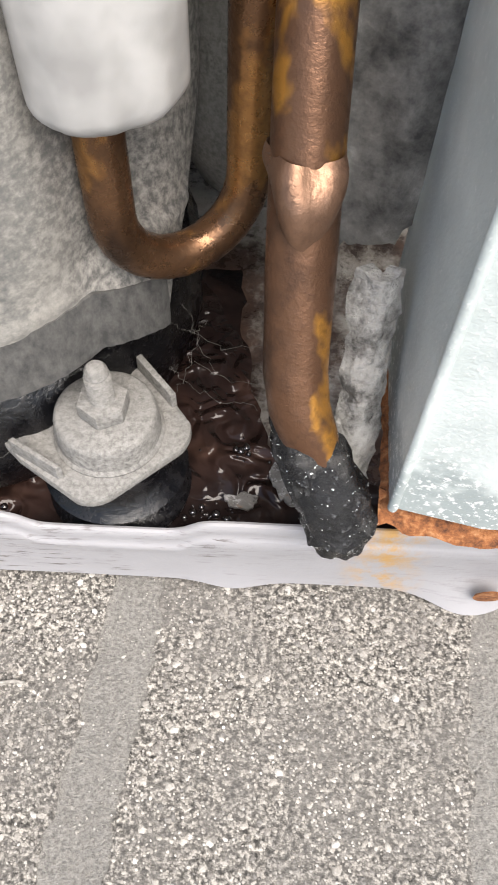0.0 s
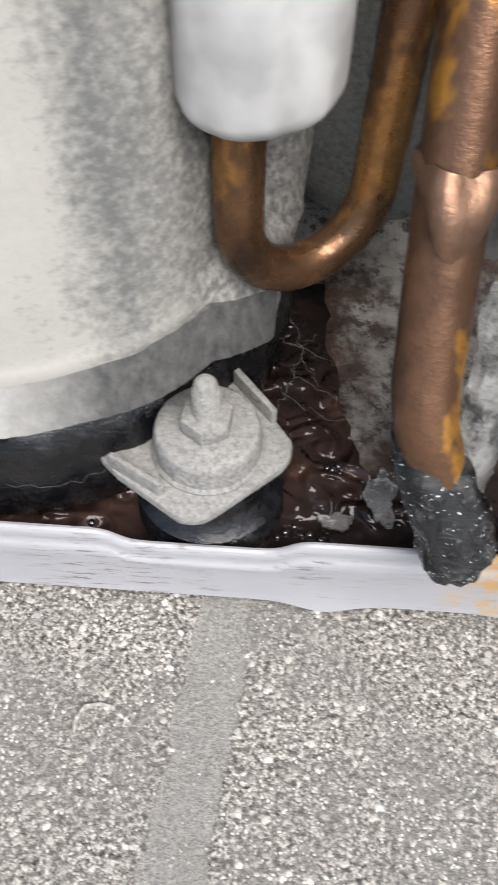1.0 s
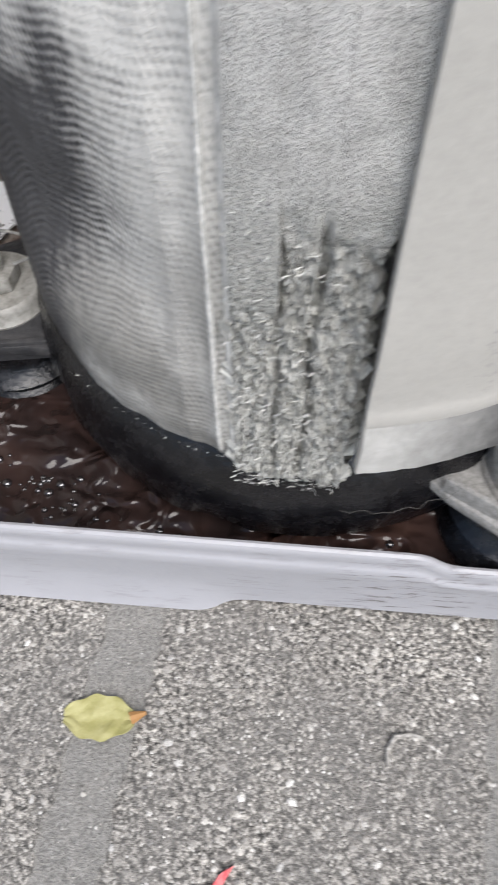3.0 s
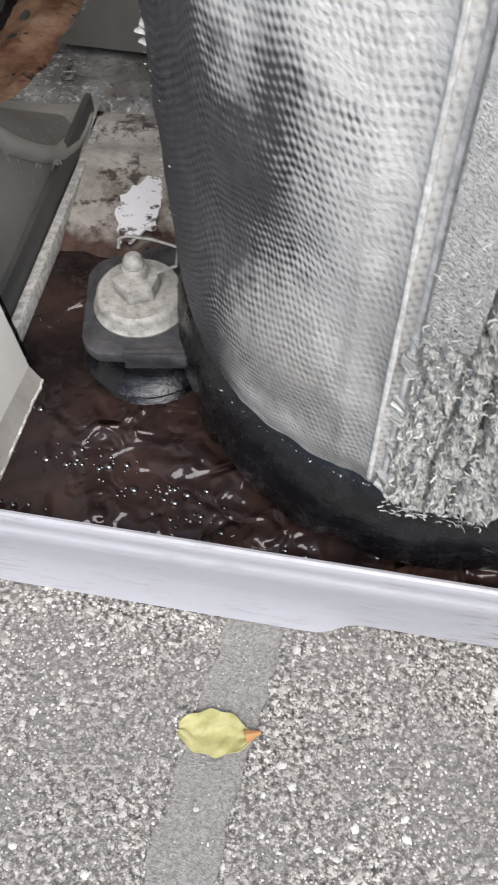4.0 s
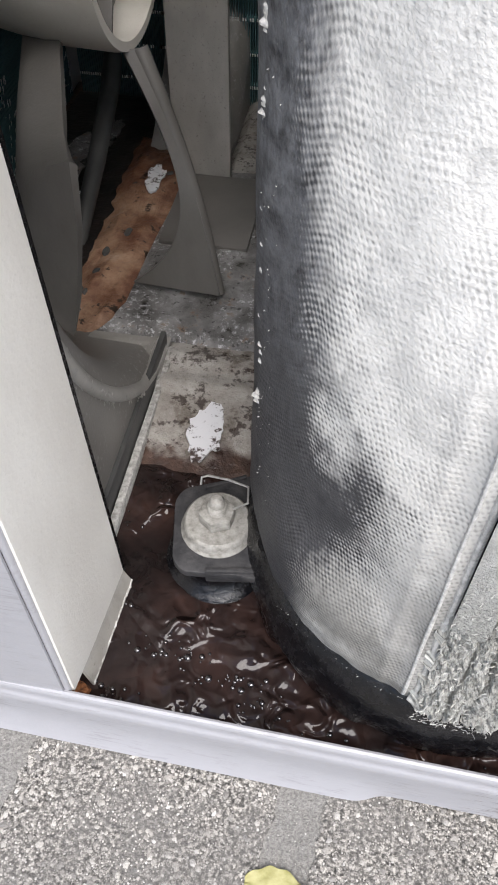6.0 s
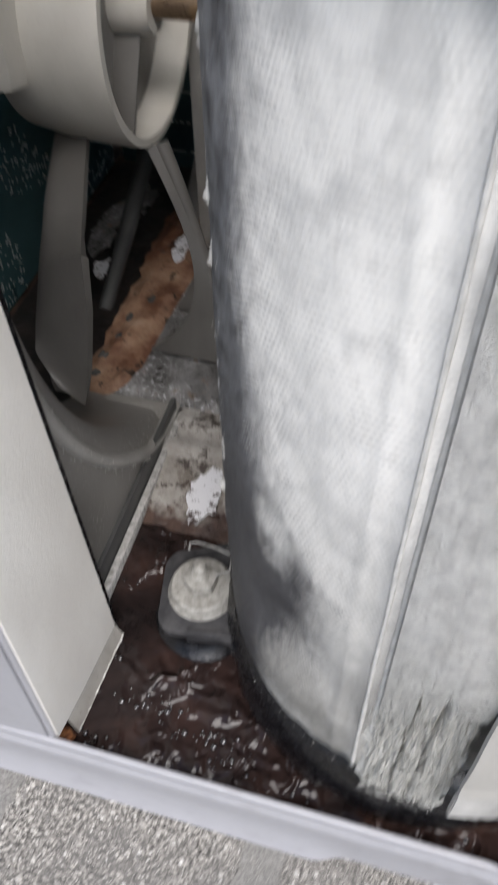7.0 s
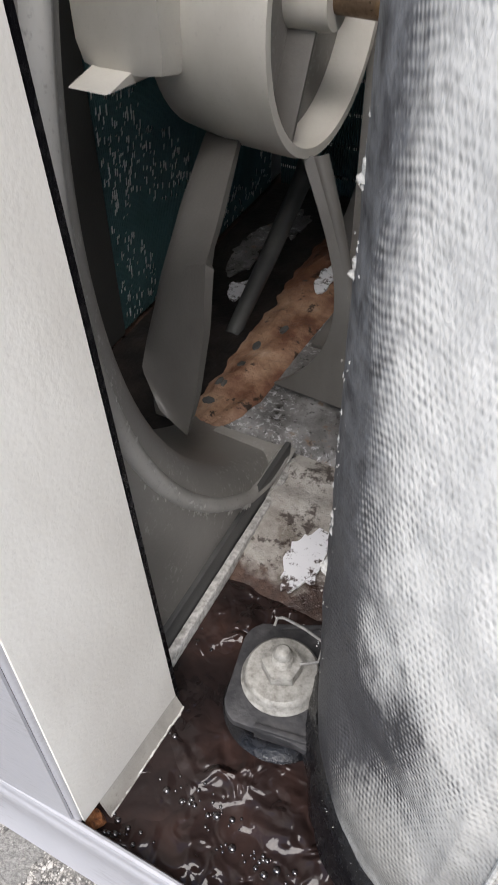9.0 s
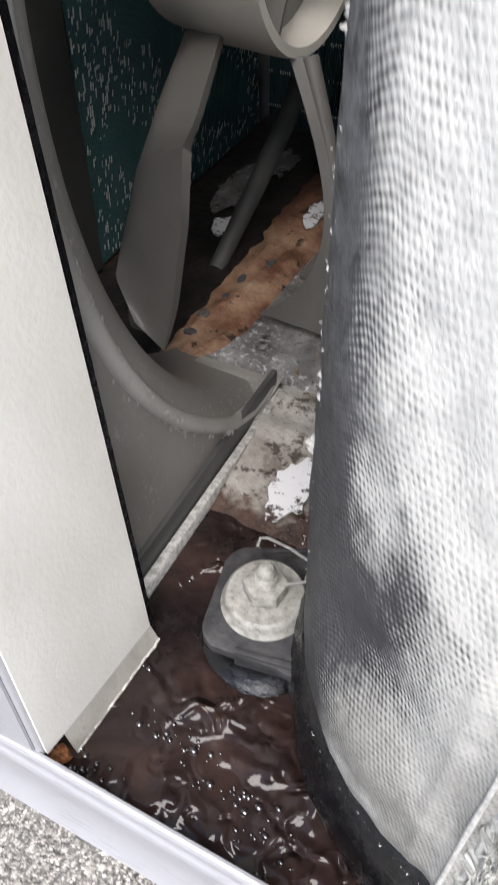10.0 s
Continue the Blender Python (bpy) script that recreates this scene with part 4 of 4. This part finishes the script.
rng = random.Random(8)
for k in range(2600):
    a = radians(rng.uniform(186, 240))
    r = RR + 0.0140 + abs(rng.gauss(0, 0.0018))
    w = 0.00022 + 0.0008 * rng.random() ** 2
    p = Vector((SX + 0.0006 + 0.0024 * rng.random() * (r < RR + 0.0155), FY + r * math.cos(a), FZ + r * math.sin(a)))
    if p.z < 0.03 or p.y < 0.063 or noise.noise(p * 140) < 0.02:
        continue
    t1, t2 = Vector((0, -math.sin(a), math.cos(a))), Vector((0.25, math.cos(a), math.sin(a)))
    vs = [bm.verts.new(p + w * (math.cos(j * 1.047) * t1 + rng.uniform(0.3, 1.4) * math.sin(j * 1.047) * t2)) for j in range(6)]
    bm.faces.new(vs)
tagged(part("chalk_spot", bm, m_chalk, shroud, "pale crusty dust spots", smooth=False), kind="stuff")

fan = thing("fan", "plastic axial fan, beige hub and grey blades, at rest", "fan")
AXY, AXZ = 0.268, 0.197
mfan = Matrix.Translation((-0.262, AXY, AXZ)) @ pose(0, 0, 0, 0, -90, 0)   # local z runs to -x
part("hub", lathe([(0.054, 0.022), (0.0565, 0.0), (0.0605, 0.0), (0.061, 0.004), (0.060, 0.030), (0.056, 0.052), (0.040, 0.066), (0.001, 0.070), (0.001, 0.067), (0.038, 0.062), (0.052, 0.050)], mfan, 64), m_hub, fan, "beige cup-shaped hub")
part("hub_disc", lathe([(0.001, 0.016), (0.0555, 0.016), (0.0555, 0.019), (0.001, 0.019)], mfan, 48), m_shroud, fan, "grey recessed hub disc")
for a in (90, 210, 330):
    part("hub_rib", box(0.012, -0.0011, 0.004, 0.0555, 0.0011, 0.018, mfan @ pose(0, 0, 0, 0, 0, a), 0.0004), m_blade, fan, "dark slot rib")
part("boss", lathe([(0.0065, -0.002), (0.0125, -0.002), (0.0135, 0.002), (0.014, 0.018), (0.0065, 0.018)], mfan, 32), m_hub, fan)


def blade(turn, lead=(236, 225.7), trail=(250, 225.5), xl=(-0.283, -0.262), xt=(-0.305, -0.294), rt=0.152):
    """One swept blade; angles in the y-z plane at the root and the tip, x of both edges, tip radius at the trailing edge."""
    def f(u, v):
        r1 = 0.184 + (rt - 0.184) * u ** 2
        r = 0.054 + (r1 - 0.054) * v
        a0, a1 = lead[0] + (lead[1] - lead[0]) * v, trail[0] + (trail[1] - trail[0]) * v
        x0, x1 = xl[0] + (xl[1] - xl[0]) * v, xt[0] + (xt[1] - xt[0]) * v
        a = radians(turn + a0 + (a1 - a0) * u - 2.5 * math.sin(math.pi * u) * v)
        return (x0 + (x1 - x0) * u, AXY + r * math.cos(a), AXZ + r * math.sin(a))
    return thicken(grid(18, 22, f), 0.0032)




def chord_blade(lead, trail, bow, nu=16, nv=28):
    """A blade spanned between two edges, each a short row of points from root to tip; bow hollows it."""
    def along(row, v):
        k = v * (len(row) - 1)
        i = min(int(k), len(row) - 2)
        return Vector(row[i]).lerp(Vector(row[i + 1]), k - i)
    return thicken(grid(nu, nv, lambda u, v: along(lead, v).lerp(along(trail, v), u) + Vector((-bow * math.sin(math.pi * u) * math.sin(math.pi * min(1, v + 0.1)), 0, 0))), 0.0034)


LEAD = [(-0.288, 0.238, 0.153), (-0.268, 0.178, 0.142), (-0.254, 0.146, 0.149), (-0.254, 0.142, 0.124), (-0.258, 0.139, 0.093), (-0.262, 0.137, 0.074)]
TRAIL = [(-0.306, 0.244, 0.151), (-0.297, 0.201, 0.135), (-0.290, 0.170, 0.117), (-0.287, 0.153, 0.103), (-0.284, 0.143, 0.096), (-0.272, 0.135, 0.085)]
part("blade", chord_blade(LEAD, TRAIL, 0.006), m_blade, fan)
ROOT, TIP = Vector((-0.259, 0.254, 0.139)), Vector((-0.2185, 0.2220, 0.0325))


def low_blade(u, v):
    p = ROOT.lerp(TIP, v) + Vector((0.004 * math.sin(math.pi * v), 0, 0))
    return p + u * (Vector((-0.007, -0.004, 0)) * (1 - v) + Vector((-0.046, 0.002, 0.001)) * v ** 4)


part("blade", thicken(grid(14, 30, low_blade), 0.003), m_blade, fan)
part("blade_rim", tube([low_blade(0, k / 24) for k in range(25)], [0.0042 - 0.0022 * k / 24 for k in range(25)], 10), m_blade, fan, "thick rounded leading rim")
for turn in (125, 185, 245):
    part("blade", blade(turn), m_blade, fan)
part("blade_root", rough_up(box(-0.338, 0.196, 0.180, -0.296, 0.262, 0.30, bevel=0.012), 0.0015, 60), m_hub, fan, "broad beige blade root")
part("root_tab", plate([(0.182, 0.1815), (0.212, 0.178), (0.212, 0.186)], -0.330, -0.312, Matrix(((0, 0, 1, 0), (1, 0, 0, 0), (0, 1, 0, 0), (0, 0, 0, 1))), 0.001), m_hub, fan, "pointed moulded tab")
part("shaft", tube([(-0.28, AXY, AXZ), (-0.262, AXY, AXZ), (-0.10, AXY, AXZ)], 0.0065, 24), m_brass, fan, "bronze-coloured shaft")

motor = thing("fan_motor", "dark round fan motor on a steel bracket", "motor")
part("body", lathe([(0.001, 0), (0.045, 0), (0.05, 0.006), (0.05, 0.07), (0.001, 0.075)], Matrix.Translation((-0.14, AXY, AXZ)) @ pose(0, 0, 0, 0, 90, 0), 40), m_motor, motor)
part("bracket", box(-0.160, 0.23, 0.024, -0.150, 0.31, 0.40, bevel=0.001), m_blade, motor, "grey bracket")
# stay in the lightened grey, which stands in for bounced light
part("stay", box(-0.268, 0.329, 0.0285, -0.234, 0.333, 0.40, bevel=0.0008), m_litgrey, motor, "grey upright stay, bounce light put into its colour")
part("stay_foot", box(-0.262, 0.262, 0.0285, -0.212, 0.329, 0.0315, bevel=0.0008), m_blade, motor)
guard = thing("strut", "dark slanting plastic strut behind the fan", "strut")
part("bar", tube([(-0.312, 0.368, 0.080), (-0.311, 0.354, 0.068), (-0.310, 0.310, 0.045), (-0.310, 0.262, 0.020)], [0.0055, 0.0058, 0.0055, 0.0045], 12), m_motor, guard)

# ---- condenser coil ----
coil = thing("condenser_coil", "dark teal finned condenser coil with painted specks of light", "coil")


def fins(name, origin, along, n, pitch, depth, z0, z1):
    bm = bmesh.new()
    o, al, dp = Vector(origin), Vector(along), Vector(depth)
    for k in range(n):
        p = o + al * pitch * k
        w = al * 0.00025
        vs = [bm.verts.new(p + q + Vector((0, 0, z))) for z in (z0, z1) for q in (-w, w, w + dp, -w + dp)]
        for f in ((0, 1, 5, 4), (1, 2, 6, 5), (2, 3, 7, 6), (3, 0, 4, 7)):
            bm.faces.new([vs[i] for i in f])
    bmesh.ops.recalc_face_normals(bm, faces=bm.faces)
    return tagged(part(name, bm, m_fin, coil, smooth=False), kind="stuff")


fins("fin", (-0.366, 0.238, 0), (0, 1, 0), 119, 0.0016, (-0.02, 0, 0), 0.021, 0.42)
fins("fin", (-0.36, 0.432, 0), (1, 0, 0), 300, 0.0016, (0, 0.02, 0), 0.021, 0.42)
for k in range(17):
    z = 0.034 + 0.022 * k
    part("coil_tube", tube([(-0.372, 0.238, z), (-0.372, 0.43, z)], 0.0032, 10), m_fin, coil)
    part("coil_tube", tube([(-0.36, 0.438, z), (0.12, 0.438, z)], 0.0032, 10), m_fin, coil)
# added black plate that stands for the shade where the coil goes dark
part("shade_plate", box(-0.374, 0.05, 0.021, -0.364, 0.2365, 0.42, bevel=0.001), m_motor, coil, "dark plate added for the shade beside the coil")
# small white faces stand in for daylight showing between the fins
bm = bmesh.new()
rng = random.Random(11)
for k in range(4200):
    y = 0.24 + 0.0016 * rng.randrange(117)
    z = 0.022 + 0.4 * rng.random()
    if noise.noise((y * 22, z * 22, 3)) < -0.05 or rng.random() < 0.1 + (z > 0.15) * 0.5:
        continue
    h, w = rng.uniform(0.0012, 0.0048), 0.0006
    x = -0.3655
    bm.faces.new([bm.verts.new(q) for q in ((x, y - w, z), (x, y + w, z + 0.0003), (x + 0.0004, y + w, z + h), (x + 0.0004, y - w, z + h))])
for k in range(17):
    z = 0.034 + 0.022 * k
    for j in range(300):
        if rng.random() < 0.75:
            x = -0.36 + 0.0016 * j
            bm.faces.new([bm.verts.new(q) for q in ((x - 0.0004, 0.4315, z), (x + 0.0004, 0.4315, z), (x + 0.0004, 0.4313, z + 0.0022), (x - 0.0004, 0.4313, z + 0.0022))])
tagged(part("fin_gap_light", bm, m_lightspeck, coil, "white specks for light through the fin gaps", smooth=False), kind="stuff")

# ---- sludge and flakes on the rear of the pan ----
sludge = thing("sludge", "tan rusty sludge with white flakes on the pan floor", "sludge")
part("sludge_bed", grid(40, 90, lambda u, v: (-0.2985 - 0.004 * v + 0.0030 * fbm(v * 16, 5.0) + (sill_edge(0.172 + 0.206 * v) + 0.2985 + 0.004 * v - 0.0030 * fbm(v * 16, 5.0)) * u, 0.172 + 0.206 * v, 0.0228 + 0.0022 * fbm(u * 3, v * 9, 3) + 0.004 * min(1, 8 * v * (1 - v)) * min(1, 5 * u * (1 - u)))), m_sludge, sludge)
# black sheet laid over the floor for the shade of the cover
part("floor_shade", grid(40, 50, lambda u, v: (-0.362 + 0.066 * u, 0.10 + 0.33 * v, 0.0222 + 0.0006 * fbm(u * 5, v * 14, 6))), m_shadefloor, sludge, "black sheet for the cover's shade on the floor")


def flake_bm(cx, cy, z, rx, ry, seed):
    rg = random.Random(seed)
    n = 40
    pts = []
    for k in range(n):
        a = 2 * math.pi * k / n
        w = 0.85 + 0.6 * noise.noise((1.3 * math.cos(a) + seed, 1.3 * math.sin(a), seed)) + 0.22 * noise.noise((5 * math.cos(a) + seed, 5 * math.sin(a), 3)) + 0.03 * rg.uniform(-1, 1)
        pts.append((cx + rx * w * math.cos(a), cy + ry * w * math.sin(a)))
    return plate(pts, z - 0.0006, z + 0.0004)


def flake(*spot, skin=m_flakeshine):
    return tagged(link_mesh("paint_shine_patch", flake_bm(*spot), skin), "white patch on the rusty pan, peeling paint and painted reflection", "paint patch", "paint patches on the pan")


for spot in ((-0.279, 0.324, 0.0292, 0.0065, 0.016, 3), (-0.325, 0.298, 0.0240, 0.0075, 0.010, 4), (-0.338, 0.345, 0.0236, 0.012, 0.032, 5), (-0.326, 0.378, 0.0236, 0.009, 0.024, 9)):
    part("white_flake", flake_bm(*spot), m_flakeshine if spot[3] < 0.008 else m_sill, sludge, "peeling paint flake")
rng = random.Random(31)
for k in range(8):
    x, y = rng.uniform(-0.294, -0.272), rng.uniform(0.20, 0.36)
    part("dark_crumb", rough_up(lathe([(0.0004, 0.0), (0.0026, 0.0004), (0.0022, 0.0016), (0.0004, 0.0022)], Matrix.Translation((x, y, 0.0255)) @ Matrix.Diagonal((rng.uniform(0.5, 1.5), rng.uniform(0.6, 1.6), 1, 1)), 10), 0.0008, 400, k), m_motor, sludge, "dark crumb")
# sky reflection on wet white paint, drawn as a white patch
flake(-0.208, 0.135, 0.0262, 0.009, 0.019, 1)
flake(0.010, 0.024, 0.0222, 0.005, 0.010, 6, skin=m_sill)
flake(-0.004, 0.016, 0.0218, 0.006, 0.003, 7, skin=m_sill)

# ---- casing that closes the unit, with an added light blocker on top ----
case = thing("casing", "beige sheet steel casing round the unit", "casing")
part("back_wall", box(-0.40, 0.462, 0.0, 0.17, 0.468, 0.455), m_case, case)
part("side_wall", box(0.155, 0.012, 0.0, 0.161, 0.462, 0.455), m_case, case)
# unseen sheet added over the rear to keep skylight off the fan side
part("overhead_blocker", box(-0.40, 0.17, 0.455, 0.17, 0.47, 0.462), m_case, case)
part("front_wall", box(-0.400, 0.01, 0.0, -0.394, 0.462, 0.455), m_case, case)

# ---- bubbles and wet clots on the water ----
froth = thing("froth", "small clear bubbles floating on the muddy water", "bubbles")
bm = bmesh.new()
rng = random.Random(17)
spots_b = [(-0.20, 0.030, 0.010, 46), (-0.178, 0.022, 0.012, 40), (-0.165, 0.014, 0.010, 26), (-0.218, 0.010, 0.008, 22), (-0.14, 0.008, 0.006, 12), (-0.110, 0.006, 0.004, 12), (-0.075, 0.007, 0.006, 10), (-0.015, 0.010, 0.009, 34), (-0.045, 0.006, 0.006, 12), (-0.226, 0.045, 0.008, 10), (-0.212, 0.08, 0.012, 10), (0.0, 0.03, 0.012, 16)]
for cx, cy, sp, n in spots_b:
    for k in range(n * 2 // 3):
        x, y, r = cx + rng.gauss(0, sp * 0.7), cy + abs(rng.gauss(0, sp * 0.35)), 0.0004 + 0.0011 * rng.random() ** 2.5
        if y < lip_y(x) + 0.004:
            continue
        rings = [[bm.verts.new((x + r * math.cos(e) * math.cos(a), y + r * math.cos(e) * math.sin(a), 0.0207 + r * 0.8 * math.sin(e))) for a in (2 * math.pi * j / 10 for j in range(10))] for e in (-0.3, 0.2, 0.7, 1.2)]
        for p, q in zip(rings, rings[1:]):
            for j in range(10):
                bm.faces.new((p[j], p[(j + 1) % 10], q[(j + 1) % 10], q[j]))
        bm.faces.new(rings[-1])
tagged(part("bubble", bm, m_bubble, froth), kind="stuff")

# ---- loose things on the ground ----
leaf = thing("leaf", "small yellow fallen leaf with a brown tip", "leaf")
ml = Matrix.Translation((-0.1495, -0.0345, 0.0009)) @ pose(0, 0, 0, 0, 0, 2)


def leaf_pt(u, v):
    w = 0.0060 * math.sin(math.pi * min(1, u * 0.93 + 0.035)) ** 0.6
    x = -0.0105 + 0.019 * u
    return ml @ Vector((x, (2 * v - 1) * w + 0.0004 * math.sin(u * 19), 0.0008 * abs(2 * v - 1) + 0.0006 * fbm(u * 4, v * 4)))


part("blade", thicken(grid(26, 12, leaf_pt), 0.0003), m_leaf, leaf)
part("stalk", tube([ml @ Vector((0.0075 + 0.001 * k, 0.0004 * k, 0.0006)) for k in range(5)], [0.0018, 0.0016, 0.0012, 0.0008, 0.0005], 8), m_stem, leaf, "brown withered tip")
tagged(link_mesh("paint_chip", rough_up(plate([(-0.1185, -0.0745), (-0.1165, -0.0755), (-0.1125, -0.0685), (-0.1115, -0.067), (-0.1150, -0.0690)], 0.0004, 0.0012), 0.0004, 500), m_red), "small red paint chip on the pavers", "paint chip")
tagged(link_mesh("twig", tube([(-0.0735, -0.042, 0.0008), (-0.0735, -0.038, 0.0010), (-0.0715, -0.0345, 0.0012), (-0.0675, -0.0335, 0.0010), (-0.0645, -0.034, 0.0009)], [0.0006, 0.0007, 0.0008, 0.0006, 0.0005], 6), m_worm), "thin curled pale root fibre on the pavers", "fibre")

# ---- cobwebs ----
web = thing("cobweb", "thin dusty cobweb threads beside the mounting foot", "cobweb")
rng = random.Random(5)
ANCH = [((-0.024, 0.034, 0.060), (0.000, 0.014, 0.072)), ((-0.018, 0.040, 0.070), (0.000, 0.020, 0.088)), ((-0.016, 0.042, 0.066), (-0.024, 0.030, 0.054)), ((-0.020, 0.036, 0.064), (0.002, 0.030, 0.060)), ((-0.062, 0.010, 0.056), (-0.090, 0.006, 0.050)), ((-0.020, 0.045, 0.075), (-0.012, 0.035, 0.060)), ((-0.022, 0.040, 0.072), (-0.014, 0.040, 0.074))]
for a, b in ANCH:
    a, b = Vector(a), Vector(b)
    n = 14
    pts = [a.lerp(b, k / n) + Vector((0, 0, -0.0035 * math.sin(math.pi * k / n))) + 0.0008 * Vector((rng.uniform(-1, 1), rng.uniform(-1, 1), rng.uniform(-1, 1))) for k in range(n + 1)]
    part("thread", tube(pts, 0.00005, 5), m_web, web)

# ---- pavers and their pebbles ----
pavement = tagged(thing("pavement", "exposed-aggregate concrete pavers with cement joints", "pavement", kind="structure"))
PW, PL, PITCH, ROT = 0.0925, 0.205, 0.1092, -6.8
def rough_outline(w, h, step=0.0035, amp=0.0024):
    pts = []
    for (x0, y0), (x1, y1) in (((-w, -h), (w, -h)), ((w, -h), (w, h)), ((w, h), (-w, h)), ((-w, h), (-w, -h))):
        n = int(math.hypot(x1 - x0, y1 - y0) / step)
        for k in range(n):
            x, y = x0 + (x1 - x0) * k / n, y0 + (y1 - y0) * k / n
            pts.append((x + amp * fbm(x * 120, y * 120, 3), y + amp * fbm(x * 120, y * 120, 8)))
    return pts


bm = plate(rough_outline(PW / 2, PL / 2), -0.045, 0.0)
proto = part("paver", bm, m_paver, pavement)
mesh = proto.data
spots = []
for i in range(-6, 7):
    for j in range(-3, 2):
        m = pose(0, 0, 0, 0, 0, ROT) @ Matrix.Translation((0.0205 + PITCH * i, -0.031 + (PL + 0.014) * j, 0))
        spots.append(m)
proto.matrix_world = spots[0]
for m in spots[1:]:
    ob = new("paver", mesh)
    ob.parent = pavement
    ob.matrix_world = m
verts, faces = [], []
rng = random.Random(21)
ca, sa = math.cos(radians(ROT)), math.sin(radians(ROT))
for k in range(40000):
    x, y = rng.uniform(-0.30, 0.12), rng.uniform(-0.15, 0.004)
    lx, ly = x * ca + y * sa - 0.0205, -x * sa + y * ca + 0.031
    lx = abs(lx - PITCH * round(lx / PITCH))
    ly = abs(ly - (PL + 0.014) * round(ly / (PL + 0.014)))
    joint = lx > PW / 2 - 0.0006 or ly > PL / 2 - 0.0006
    if joint and rng.random() > 0.3:
        continue
    s = 0.00026 + 0.0003 * rng.random() + (0.0011 * rng.random() ** 2 if rng.random() < 0.13 else 0)
    if joint:
        s *= 0.6
    ang, h = rng.uniform(0, 6.28), 0.35 * s
    el = rng.uniform(0.6, 1.0)
    base = len(verts)
    for ring, (rr, zz) in enumerate(((1.0, -0.4), (0.95, 0.35), (0.5, 1.0))):
        for j in range(5):
            a = ang + j * 1.2566 + ring * 0.4 + rng.uniform(-0.25, 0.25)
            dx, dy = rr * s * math.cos(a), rr * s * el * math.sin(a)
            verts.append((x + dx * math.cos(ang) - dy * math.sin(ang), y + dx * math.sin(ang) + dy * math.cos(ang), zz * h))
    for ring in range(2):
        for j in range(5):
            a, b = base + ring * 5 + j, base + ring * 5 + (j + 1) % 5
            faces.append((a, b, b + 5, a + 5))
    faces.append(tuple(base + 10 + j for j in range(5)))
me = bpy.data.meshes.new("pebbles")
me.from_pydata(verts, [], faces)
me.materials.append(m_pebble.m)
peb = new("pebbles", me)
peb.parent = pavement
tagged(peb, "embedded pale pebbles", kind="stuff")
